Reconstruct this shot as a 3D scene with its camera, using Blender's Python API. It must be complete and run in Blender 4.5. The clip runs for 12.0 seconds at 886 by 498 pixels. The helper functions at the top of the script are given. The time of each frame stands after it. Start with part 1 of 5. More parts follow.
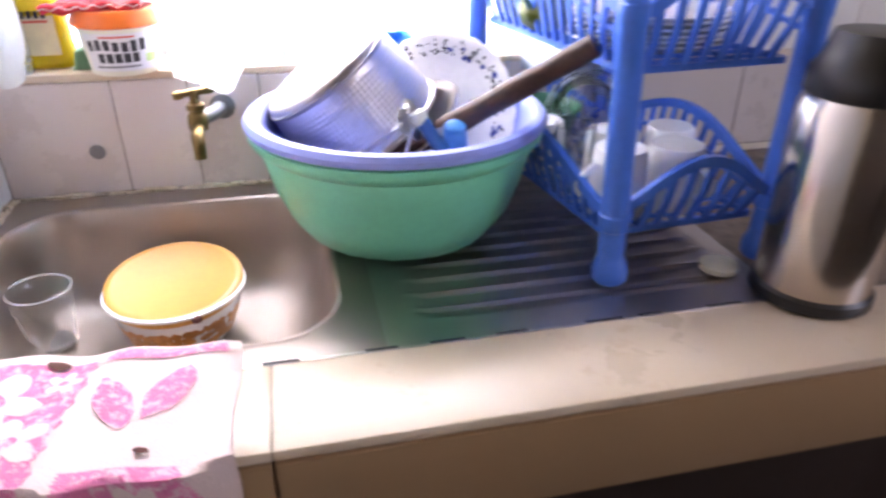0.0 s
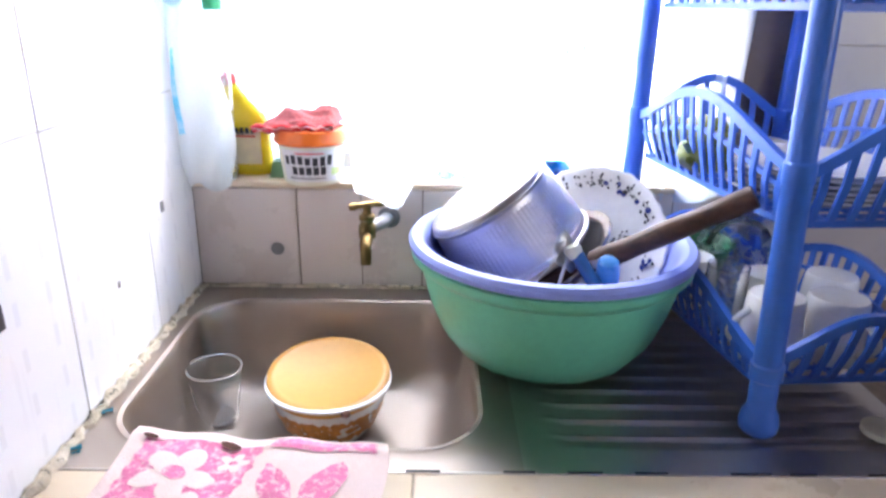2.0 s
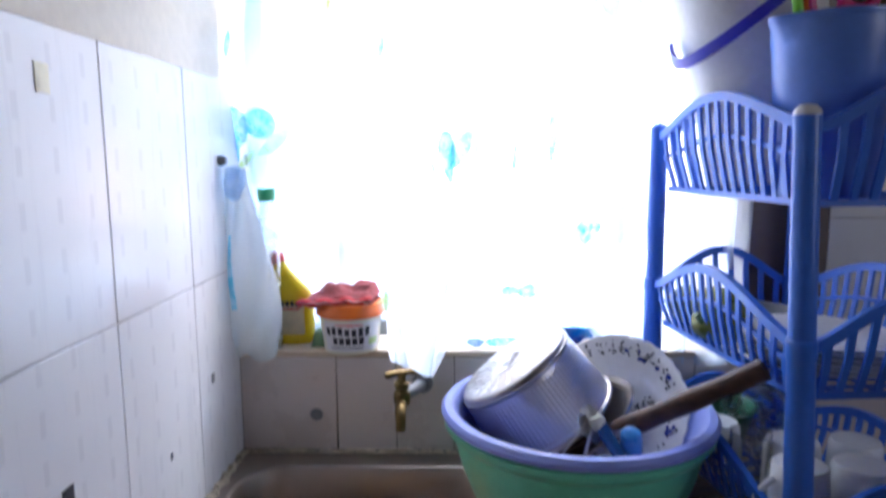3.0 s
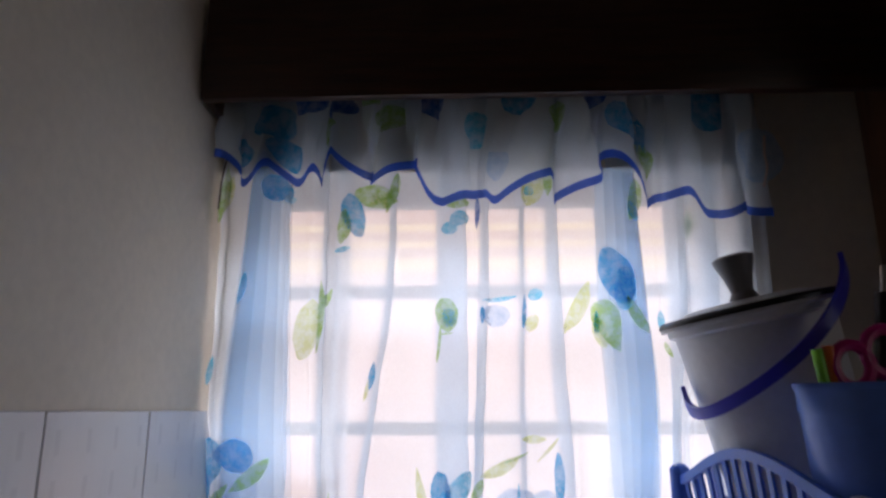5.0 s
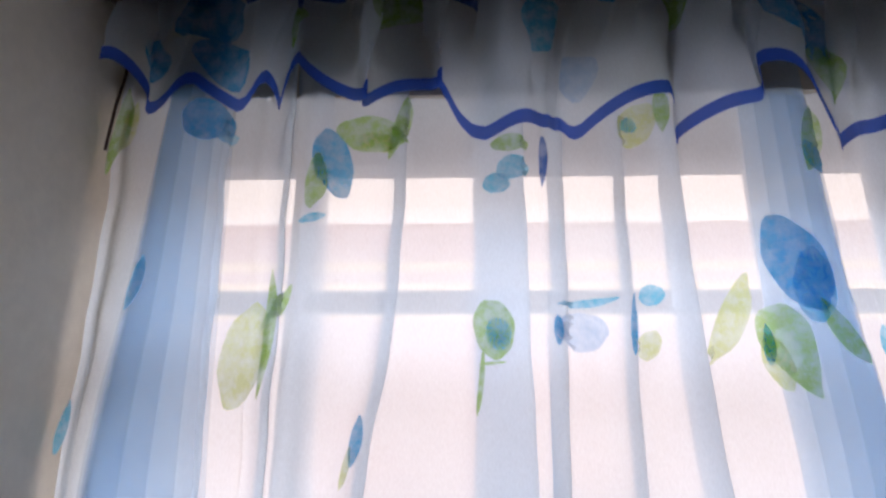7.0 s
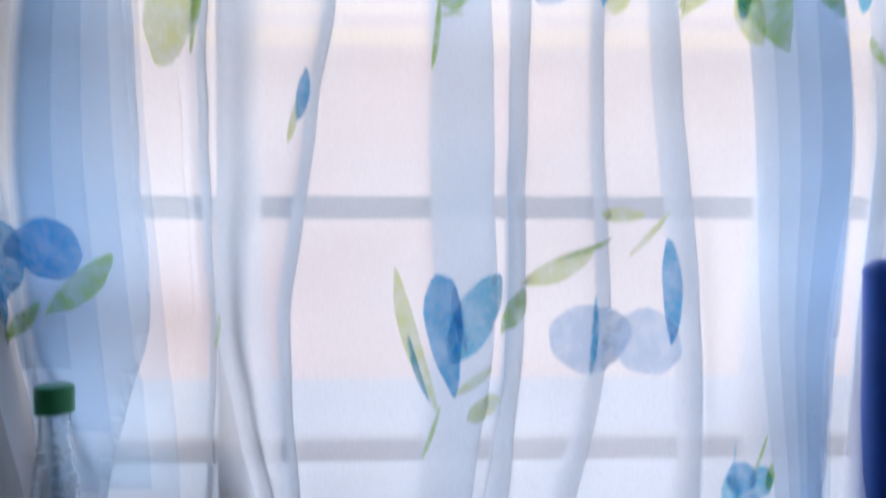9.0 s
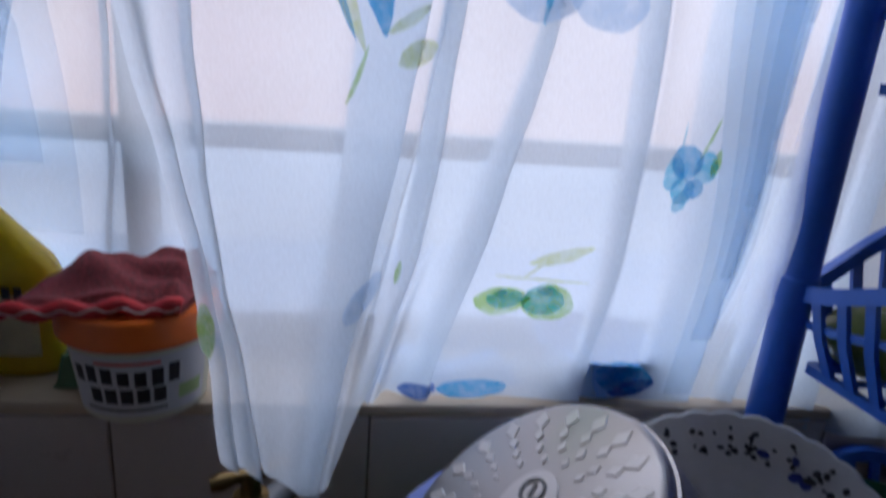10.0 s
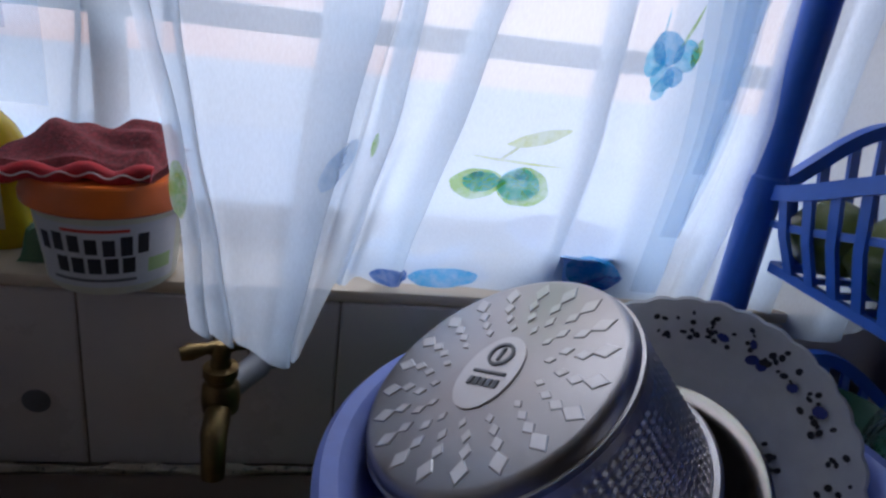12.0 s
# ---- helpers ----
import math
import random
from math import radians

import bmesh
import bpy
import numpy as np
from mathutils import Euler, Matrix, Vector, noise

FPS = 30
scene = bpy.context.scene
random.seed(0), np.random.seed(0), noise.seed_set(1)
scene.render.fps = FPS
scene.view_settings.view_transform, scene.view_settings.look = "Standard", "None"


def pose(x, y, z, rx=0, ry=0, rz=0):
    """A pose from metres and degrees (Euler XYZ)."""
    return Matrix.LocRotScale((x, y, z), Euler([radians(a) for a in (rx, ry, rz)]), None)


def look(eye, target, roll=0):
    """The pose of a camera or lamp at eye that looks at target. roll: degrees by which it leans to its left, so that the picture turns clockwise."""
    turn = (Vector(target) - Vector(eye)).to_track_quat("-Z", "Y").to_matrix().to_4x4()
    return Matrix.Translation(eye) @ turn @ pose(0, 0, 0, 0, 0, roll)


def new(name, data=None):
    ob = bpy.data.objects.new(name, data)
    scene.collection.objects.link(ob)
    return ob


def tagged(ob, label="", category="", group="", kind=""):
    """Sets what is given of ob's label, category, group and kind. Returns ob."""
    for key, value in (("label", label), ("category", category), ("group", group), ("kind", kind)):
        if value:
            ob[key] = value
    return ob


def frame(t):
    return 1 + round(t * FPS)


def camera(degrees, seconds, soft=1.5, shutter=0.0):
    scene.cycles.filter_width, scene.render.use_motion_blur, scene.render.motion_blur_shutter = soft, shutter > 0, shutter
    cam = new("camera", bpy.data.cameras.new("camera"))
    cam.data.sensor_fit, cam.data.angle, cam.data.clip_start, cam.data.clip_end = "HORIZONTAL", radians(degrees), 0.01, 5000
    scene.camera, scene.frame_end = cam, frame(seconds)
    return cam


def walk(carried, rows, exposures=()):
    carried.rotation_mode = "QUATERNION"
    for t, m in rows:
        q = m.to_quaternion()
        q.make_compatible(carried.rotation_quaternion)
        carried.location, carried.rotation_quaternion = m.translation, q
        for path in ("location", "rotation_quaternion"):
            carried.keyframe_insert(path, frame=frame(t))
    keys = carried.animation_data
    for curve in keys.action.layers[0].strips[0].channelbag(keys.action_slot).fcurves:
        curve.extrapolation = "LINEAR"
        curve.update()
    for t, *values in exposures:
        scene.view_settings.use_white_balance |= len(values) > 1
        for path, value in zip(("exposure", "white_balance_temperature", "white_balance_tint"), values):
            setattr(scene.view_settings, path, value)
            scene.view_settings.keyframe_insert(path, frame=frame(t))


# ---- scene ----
cam = camera(67.0, 12.0, soft=2.5, shutter=0.5)
PATH = [
    (0, (0.474, -1.06, 1.318), (0.869, 0.661, 0.379), 0.3),
    (0.5, (0.406, -0.974, 1.308), (0.69, 0.743, 0.322), 1.4),
    (1, (0.376, -0.966, 1.311), (0.559, 0.744, 0.289), 2.3),
    (1.5, (0.4, -1.016, 1.337), (0.452, 0.8, 0.501), 1.5),
    (2, (0.443, -1.083, 1.365), (0.475, 0.796, 0.682), 1.2),
    (2.5, (0.446, -1.126, 1.389), (0.407, 0.812, 0.896), 0.6),
    (3, (0.443, -1.148, 1.425), (0.382, 0.833, 1.154), -0.4),
    (3.5, (0.452, -1.163, 1.446), (0.375, 0.835, 1.45), -0.9),
    (3.7, (0.468, -1.168, 1.461), (0.371, 0.828, 1.553), -0.4),
    (5.3, (0.442, -0.998, 1.57), (0.403, 0.942, 2.057), -0.2),
    (5.5, (0.412, -0.938, 1.578), (0.412, 1.015, 2.01), -0.5),
    (6, (0.412, -0.731, 1.586), (0.337, 1.148, 2.266), 0.3),
    (6.5, (0.391, -0.627, 1.594), (0.384, 1.28, 2.195), -0.4),
    (6.7, (0.405, -0.59, 1.585), (0.316, 1.285, 2.274), 0.5),
    (8.5, (0.381, -0.581, 1.534), (0.437, 1.406, 1.754), -0.1),
    (9, (0.401, -0.542, 1.496), (0.462, 1.457, 1.46), 0.0),
    (9.5, (0.401, -0.516, 1.429), (0.558, 1.451, 1.105), 2.0),
    (10, (0.413, -0.498, 1.386), (0.657, 1.392, 0.779), 4.4),
    (10.5, (0.414, -0.5, 1.351), (0.681, 1.331, 0.593), 5.9),
    (11, (0.419, -0.507, 1.336), (0.709, 1.314, 0.56), 6.1),
    (11.5, (0.419, -0.511, 1.341), (0.771, 1.311, 0.593), 7.2),
    (12, (0.411, -0.515, 1.336), (0.753, 1.314, 0.602), 7.6),
]
EXPOSURES = [(0, 4.1, 7300, 29), (1, 3.75, 7400, 32), (2, 3.75, 6900, 21), (2.5, 3.25, 6650, 21), (3.0, 2.4, 6350, 21), (3.5, 1.35, 6350, 25), (3.7, 1.05, 6500, 26), (5.3, 0.2, 7100, 25), (6.5, 0.15, 7100, 25),
             (8.5, 0.12, 6800, 20), (9.0, 0.02, 6600, 21), (9.5, -0.02, 6350, 21), (10, -0.12, 6150, 22), (10.5, -0.15, 6100, 20), (11, -0.13, 6100, 20), (11.5, -0.02, 6150, 19), (12, 0.17, 6200, 20)]
walk(cam, [(t, look(eye, target, roll)) for t, eye, target, roll in PATH], EXPOSURES)
SIDE, OUT, SKYL = 0.55, 1.12, 15.0

# ---- world and light ----
world = bpy.data.worlds.new("sky")
scene.world = world
world.use_nodes = True
wn = world.node_tree.nodes
sky = wn.new("ShaderNodeTexSky")
sky.sky_type, sky.sun_disc = "NISHITA", False
sky.sun_elevation, sky.sun_rotation = radians(48), radians(200)
world.node_tree.links.new(sky.outputs[0], wn["Background"].inputs[0])
wn["Background"].inputs[1].default_value = 0.1


def area(name, m, sx, sy, power, colour):
    la = bpy.data.lights.new(name, "AREA")
    la.shape, la.size, la.size_y, la.energy, la.color = "RECTANGLE", sx, sy, power, colour
    ob = new(name, la)
    ob.matrix_world = m
    return ob


# daylight through the opening in the right-hand wall, behind the camera
area("side_daylight", look((2.36, -1.6, 1.75), (0.2, -0.3, 1.1)), 1.0, 1.05, SIDE, (1.0, 0.91, 0.84))
# sky light falling on the window from above, outside
area("window_skylight", look((0.5, 0.62, 2.42), (0.5, 0.0, 1.45)), 1.2, 0.4, SKYL, (0.72, 0.86, 1.0))


# ---- materials ----
def nodes_of(name):
    m = bpy.data.materials.new(name)
    m.use_nodes = True
    nt = m.node_tree
    return m, nt, nt.nodes["Principled BSDF"]


def noise_node(nt, scale, detail=4.0, rough=0.55, stretch=None):
    co = nt.nodes.new("ShaderNodeTexCoord")
    n = nt.nodes.new("ShaderNodeTexNoise")
    n.inputs["Scale"].default_value, n.inputs["Detail"].default_value, n.inputs["Roughness"].default_value = scale, detail, rough
    if stretch:
        mp = nt.nodes.new("ShaderNodeMapping")
        mp.inputs["Scale"].default_value = stretch
        nt.links.new(co.outputs["Object"], mp.inputs[0])
        nt.links.new(mp.outputs[0], n.inputs["Vector"])
    else:
        nt.links.new(co.outputs["Object"], n.inputs["Vector"])
    return n


def ramp(nt, fac, stops):
    r = nt.nodes.new("ShaderNodeValToRGB")
    e = r.color_ramp.elements
    while len(e) < len(stops):
        e.new(0.5)
    for k, (p, c) in enumerate(stops):
        e[k].position, e[k].color = p, (*c, 1)
    nt.links.new(fac, r.inputs[0])
    return r


def mixed(nt, fac, a, b, mode="MIX"):
    m = nt.nodes.new("ShaderNodeMix")
    m.data_type, m.blend_type = "RGBA", mode
    for sock, v in ((m.inputs[0], fac), (m.inputs[6], a), (m.inputs[7], b)):
        if isinstance(v, (int, float)):
            sock.default_value = v
        elif isinstance(v, tuple):
            sock.default_value = (*v, 1)
        else:
            nt.links.new(v, sock)
    return m.outputs[2]


def bump(nt, bsdf, height, strength, distance=0.002):
    b = nt.nodes.new("ShaderNodeBump")
    b.inputs["Strength"].default_value, b.inputs["Distance"].default_value = strength, distance
    nt.links.new(height, b.inputs["Height"])
    nt.links.new(b.outputs[0], bsdf.inputs["Normal"])


def surface(name, base, rough=0.5, metal=0.0, vary=0.15, coarse=6.0, fine=90.0, stain=None, stain_at=0.62, bumpy=0.08, stretch=None, coat=0.0, trans=0.0):
    """A painted, moulded or cast surface: two scales of variation, optional stains, fine relief."""
    m, nt, b = nodes_of(name)
    n1, n2 = noise_node(nt, coarse, 5, 0.6, stretch), noise_node(nt, fine, 3, 0.6, stretch)
    lo = tuple(c * (1 - vary) for c in base)
    hi = tuple(min(1, c * (1 + vary * 0.6)) for c in base)
    col = ramp(nt, n1.outputs[0], [(0.3, lo), (0.7, hi)]).outputs[0]
    g = ramp(nt, n2.outputs[0], [(0.35, (0.9, 0.9, 0.9)), (0.65, (1, 1, 1))]).outputs[0]
    col = mixed(nt, 0.6, col, g, "MULTIPLY")
    if stain:
        n3 = noise_node(nt, coarse * 2.3, 8, 0.7)
        f = ramp(nt, n3.outputs[0], [(stain_at, (0, 0, 0)), (stain_at + 0.09, (0.8, 0.8, 0.8))]).outputs[0]
        col = mixed(nt, f, col, stain)
    nt.links.new(col, b.inputs["Base Color"])
    r = ramp(nt, n1.outputs[0], [(0.3, (rough * 0.8,) * 3), (0.7, (min(1, rough * 1.2),) * 3)])
    nt.links.new(r.outputs[0], b.inputs["Roughness"])
    b.inputs["Metallic"].default_value = metal
    b.inputs["Coat Weight"].default_value = coat
    b.inputs["Transmission Weight"].default_value = trans
    bump(nt, b, n2.outputs[0], bumpy)
    return m


def sheer(name, colour, see, lit, watery=0.0):
    """Thin cloth: partly see-through, partly lit from behind."""
    m, nt, b = nodes_of(name)
    out = nt.nodes["Material Output"]
    weave = noise_node(nt, 900, 2, 0.5, (1, 1, 0.25))
    big = noise_node(nt, 7, 4, 0.6)
    col = ramp(nt, big.outputs[0], [(0.3, tuple(c * 0.94 for c in colour)), (0.7, colour)]).outputs[0]
    if watery:
        blot = noise_node(nt, 55, 5, 0.65)
        col = mixed(nt, ramp(nt, blot.outputs[0], [(0.4, (0, 0, 0)), (0.62, (watery,) * 3)]).outputs[0], col, (0.82, 0.9, 0.97))
    tl, df, tp = nt.nodes.new("ShaderNodeBsdfTranslucent"), nt.nodes.new("ShaderNodeBsdfDiffuse"), nt.nodes.new("ShaderNodeBsdfTransparent")
    nt.links.new(col, tl.inputs[0])
    nt.links.new(col, df.inputs[0])
    m1, m2 = nt.nodes.new("ShaderNodeMixShader"), nt.nodes.new("ShaderNodeMixShader")
    m1.inputs[0].default_value = lit
    nt.links.new(df.outputs[0], m1.inputs[1])
    nt.links.new(tl.outputs[0], m1.inputs[2])
    f = ramp(nt, weave.outputs[0], [(0.3, (see - 0.03,) * 3), (0.7, (see + 0.03,) * 3)])
    nt.links.new(f.outputs[0], m2.inputs[0])
    nt.links.new(m1.outputs[0], m2.inputs[1])
    nt.links.new(tp.outputs[0], m2.inputs[2])
    nt.links.new(m2.outputs[0], out.inputs[0])
    return m


def glassy(name, tint=(1, 1, 1), rough=0.02, haze=1.0):
    m, nt, b = nodes_of(name)
    b.inputs["Base Color"].default_value = (*tint, 1)
    b.inputs["Transmission Weight"].default_value = haze
    n = noise_node(nt, 60, 3)
    r = ramp(nt, n.outputs[0], [(0.4, (rough,) * 3), (0.7, (rough * 3 + 0.03,) * 3)])
    nt.links.new(r.outputs[0], b.inputs["Roughness"])
    b.inputs["IOR"].default_value = 1.45
    return m


def tile_mat(name, base, vein, rough):
    m, nt, b = nodes_of(name)
    n1, n2, n3 = noise_node(nt, 5, 8, 0.65), noise_node(nt, 16, 10, 0.7), noise_node(nt, 240, 2)
    info = nt.nodes.new("ShaderNodeObjectInfo")
    tone = ramp(nt, info.outputs["Random"], [(0, (0.93, 0.92, 0.9)), (1, (1, 1, 1))]).outputs[0]
    col = ramp(nt, n1.outputs[0], [(0.3, tuple(c * 0.93 for c in base)), (0.65, base)]).outputs[0]
    f = ramp(nt, n2.outputs[0], [(0.58, (0, 0, 0)), (0.7, (0.55, 0.55, 0.55))]).outputs[0]
    col = mixed(nt, 1.0, mixed(nt, f, col, vein), tone, "MULTIPLY")
    nt.links.new(col, b.inputs["Base Color"])
    r = ramp(nt, n1.outputs[0], [(0.3, (rough * 0.7,) * 3), (0.7, (rough * 1.5,) * 3)])
    nt.links.new(r.outputs[0], b.inputs["Roughness"])
    bump(nt, b, n1.outputs[0], 0.15, 0.004)
    return m


def wood_mat(name, dark, light, rough, along=(1, 12, 12), scale=7):
    m, nt, b = nodes_of(name)
    n1 = noise_node(nt, scale, 6, 0.65, along)
    n2 = noise_node(nt, scale * 9, 4, 0.6, along)
    col = ramp(nt, n1.outputs[0], [(0.3, dark), (0.7, light)]).outputs[0]
    g = ramp(nt, n2.outputs[0], [(0.35, (0.75, 0.75, 0.75)), (0.6, (1, 1, 1))]).outputs[0]
    nt.links.new(mixed(nt, 0.8, col, g, "MULTIPLY"), b.inputs["Base Color"])
    b.inputs["Roughness"].default_value = rough
    bump(nt, b, n2.outputs[0], 0.2, 0.001)
    return m


def steel_mat(name, base, rough, along=(1, 25, 25)):
    m, nt, b = nodes_of(name)
    n1, n2 = noise_node(nt, 14, 5, 0.6, along), noise_node(nt, 5, 6, 0.65)
    b.inputs["Metallic"].default_value = 1.0
    col = ramp(nt, n2.outputs[0], [(0.3, tuple(c * 0.8 for c in base)), (0.7, base)]).outputs[0]
    nt.links.new(col, b.inputs["Base Color"])
    r = ramp(nt, n2.outputs[0], [(0.3, (rough * 0.75,) * 3), (0.7, (rough * 1.3,) * 3)])
    nt.links.new(r.outputs[0], b.inputs["Roughness"])
    bump(nt, b, n1.outputs[0], 0.12, 0.0006)
    return m


def streaked_tile(name):
    """White wall tile with grey drip streaks."""
    m, nt, b = nodes_of(name)
    n1, n2 = noise_node(nt, 9, 6, 0.7, (1, 6, 0.5)), noise_node(nt, 3, 5, 0.6)
    f = ramp(nt, n1.outputs[0], [(0.56, (0, 0, 0)), (0.72, (0.4, 0.4, 0.4))]).outputs[0]
    col = ramp(nt, n2.outputs[0], [(0.3, (0.74, 0.74, 0.75)), (0.7, (0.82, 0.82, 0.83))]).outputs[0]
    col = mixed(nt, f, col, (0.62, 0.62, 0.65))
    masks = []
    for way, period, lo, hi in (("Y", 0.058, 0.93, 0.97), ("Z", 0.05, 0.4, 0.55)):
        w = nt.nodes.new("ShaderNodeTexWave")
        w.bands_direction = way
        w.inputs["Scale"].default_value, w.inputs["Distortion"].default_value = math.pi / 10 / period, 0.6
        nt.links.new(nt.nodes["Texture Coordinate"].outputs["Object"], w.inputs["Vector"])
        masks.append(ramp(nt, w.outputs[1], [(lo, (0, 0, 0)), (hi, (1, 1, 1))]).outputs[0])
    dash = mixed(nt, 1.0, masks[0], masks[1], "MULTIPLY")
    nt.links.new(mixed(nt, mixed(nt, 1.0, dash, (0.2, 0.2, 0.2), "MULTIPLY"), col, (0.45, 0.45, 0.48)), b.inputs["Base Color"])
    b.inputs["Roughness"].default_value = 0.22
    bump(nt, b, n2.outputs[0], 0.2, 0.006)
    return m


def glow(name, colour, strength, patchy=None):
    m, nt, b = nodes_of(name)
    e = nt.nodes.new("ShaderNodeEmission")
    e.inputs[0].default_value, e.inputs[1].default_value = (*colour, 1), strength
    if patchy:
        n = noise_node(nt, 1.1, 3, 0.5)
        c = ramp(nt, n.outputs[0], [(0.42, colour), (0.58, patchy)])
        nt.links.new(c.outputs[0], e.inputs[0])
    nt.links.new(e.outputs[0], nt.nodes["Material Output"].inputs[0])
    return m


M_PAINT = surface("wall_paint", (0.8, 0.72, 0.6), 0.7, vary=0.08, coarse=3, fine=60, bumpy=0.25, stain=(0.5, 0.42, 0.33), stain_at=0.68)
# dark tones for unseen walls and floor, chosen to cut bounced light
M_DIM = surface("unseen_wall_dark", (0.1, 0.075, 0.055), 0.6, vary=0.12, coarse=4)
# unseen ceiling: cream tone picked to bounce light onto upward faces
M_CEIL = surface("unseen_ceiling_bounce", (0.42, 0.36, 0.3), 0.8, vary=0.06)
M_FLOOR = surface("unseen_floor_dark", (0.12, 0.1, 0.085), 0.6, vary=0.3)
M_LTILE = streaked_tile("white_wall_tile")
M_BTILE = tile_mat("cream_wall_tile", (0.66, 0.59, 0.56), (0.52, 0.43, 0.4), 0.28)
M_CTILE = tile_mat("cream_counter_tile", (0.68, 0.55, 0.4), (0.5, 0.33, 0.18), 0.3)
# front-face tile: its shade is put into the darker brown colour
M_FTILE = tile_mat("shaded_face_tile", (0.33, 0.2, 0.1), (0.36, 0.22, 0.12), 0.35)
M_GROUT = surface("grimy_grout", (0.28, 0.22, 0.17), 0.9, vary=0.4, coarse=30, bumpy=0.4)
M_SEAL = surface("old_sealant", (0.58, 0.5, 0.38), 0.8, vary=0.4, coarse=40, fine=200, bumpy=0.7, stain=(0.05, 0.045, 0.04), stain_at=0.55)
M_CGROUT = surface("tan_grout", (0.5, 0.4, 0.3), 0.85, vary=0.25, coarse=40)
M_STRIP = surface("dark_brown_strip", (0.16, 0.12, 0.11), 0.55, vary=0.2)
M_STEEL = steel_mat("brushed_steel", (0.58, 0.52, 0.48), 0.36)
M_SINK = steel_mat("worn_sink_steel", (0.45, 0.38, 0.335), 0.48)
M_DRAIN = steel_mat("ribbed_drain_steel", (0.5, 0.45, 0.42), 0.37)
M_FLASK = steel_mat("polished_flask_steel", (0.62, 0.55, 0.5), 0.2, (25, 25, 1))
M_SPOON = steel_mat("pale_polished_steel", (0.8, 0.8, 0.82), 0.3)
M_ALU = steel_mat("pressed_aluminium", (0.78, 0.72, 0.69), 0.36, (1, 1, 1))
M_BASEALU = steel_mat("pot_base_aluminium", (0.48, 0.44, 0.42), 0.38, (6, 6, 6))
M_DIAM = steel_mat("worn_bright_metal", (0.62, 0.59, 0.57), 0.36, (1, 1, 1))
M_BRASS = surface("tarnished_brass", (0.22, 0.145, 0.06), 0.42, metal=1.0, vary=0.35, coarse=40, fine=300)
M_MINT = surface("mint_green_plastic", (0.14, 0.57, 0.37), 0.35, vary=0.08, coarse=5, bumpy=0.03)
M_VIOLET = surface("periwinkle_plastic", (0.27, 0.34, 0.78), 0.38, vary=0.08, bumpy=0.03)
M_RACK = surface("cobalt_blue_plastic", (0.045, 0.175, 0.68), 0.34, vary=0.1, coarse=9, bumpy=0.04)
M_WHITE = surface("white_ceramic", (0.8, 0.8, 0.8), 0.15, vary=0.05, bumpy=0.01)
M_WPLAST = surface("white_plastic", (0.75, 0.75, 0.77), 0.35, vary=0.06, bumpy=0.03)
M_TUB = surface("cream_tub_plastic", (0.78, 0.76, 0.62), 0.35, vary=0.05, bumpy=0.02)
M_ORANGE = surface("orange_lid_plastic", (0.82, 0.16, 0.02), 0.35, vary=0.08, bumpy=0.02)
M_YLID = surface("mustard_lid_plastic", (0.52, 0.25, 0.05), 0.42, vary=0.07, coarse=10, bumpy=0.05)
M_BROWNPR = surface("brown_floral_print", (0.5, 0.2, 0.045), 0.4, vary=0.5, coarse=60, bumpy=0.02)
M_SPONGE = surface("red_scouring_cloth", (0.3, 0.045, 0.05), 0.9, vary=0.55, coarse=260, fine=700, bumpy=0.9, stain=(0.5, 0.3, 0.3), stain_at=0.6)
M_REDEDGE = surface("red_cloth_edge", (0.55, 0.03, 0.035), 0.85, vary=0.3, coarse=150, bumpy=0.5)
M_THREAD = surface("pale_thread", (0.75, 0.6, 0.55), 0.9)
M_YELLOW = surface("yellow_soap", (0.85, 0.6, 0.02), 0.25, vary=0.08, bumpy=0.02)
M_LABEL = surface("bottle_label", (0.82, 0.74, 0.5), 0.4, vary=0.12, coarse=30)
M_RED = surface("red_plastic", (0.7, 0.06, 0.04), 0.35)
M_INK = surface("dark_ink", (0.03, 0.03, 0.04), 0.5)
M_GREEN = surface("green_plastic", (0.02, 0.35, 0.14), 0.35)
M_DKGREEN = surface("dark_green_plastic", (0.01, 0.1, 0.05), 0.4)
M_OLIVE = surface("dull_green_plastic", (0.1, 0.22, 0.1), 0.4)
M_VEG = surface("green_pepper_skin", (0.16, 0.2, 0.03), 0.3, vary=0.3, coarse=30)
M_SKY = surface("pale_blue_plastic", (0.25, 0.5, 0.85), 0.35)
M_BLUEH = surface("blue_handle_plastic", (0.05, 0.27, 0.66), 0.3)
M_NAVY = surface("dark_blue_plastic", (0.02, 0.12, 0.34), 0.35)
M_LADLE = wood_mat("dark_ladle_wood", (0.035, 0.013, 0.008), (0.11, 0.042, 0.022), 0.5)
M_PELMET = wood_mat("dark_varnished_wood", (0.02, 0.008, 0.006), (0.065, 0.022, 0.012), 0.33)
M_CAB = wood_mat("cabinet_wood", (0.1, 0.04, 0.02), (0.2, 0.085, 0.045), 0.35, (12, 12, 1))
M_DARK = surface("dark_cupboard", (0.025, 0.014, 0.01), 0.5, vary=0.3)
M_TOWEL = surface("pale_pink_terry", (0.77, 0.6, 0.55), 0.95, vary=0.08, coarse=25, fine=420, bumpy=0.5)
M_TOWELP = surface("pink_terry_print", (0.8, 0.22, 0.38), 0.95, vary=0.2, coarse=45, fine=420, bumpy=1.0, stain=(0.78, 0.58, 0.58), stain_at=0.5)
M_SCORCH = surface("scorched_cloth", (0.12, 0.04, 0.03), 0.95, vary=0.4, coarse=60)
M_FROST = sheer("frosted_lower_pane", (0.72, 0.86, 1.0), 0.08, 0.9)
M_FRAME = surface("window_steel_paint", (0.42, 0.47, 0.5), 0.5, vary=0.15)
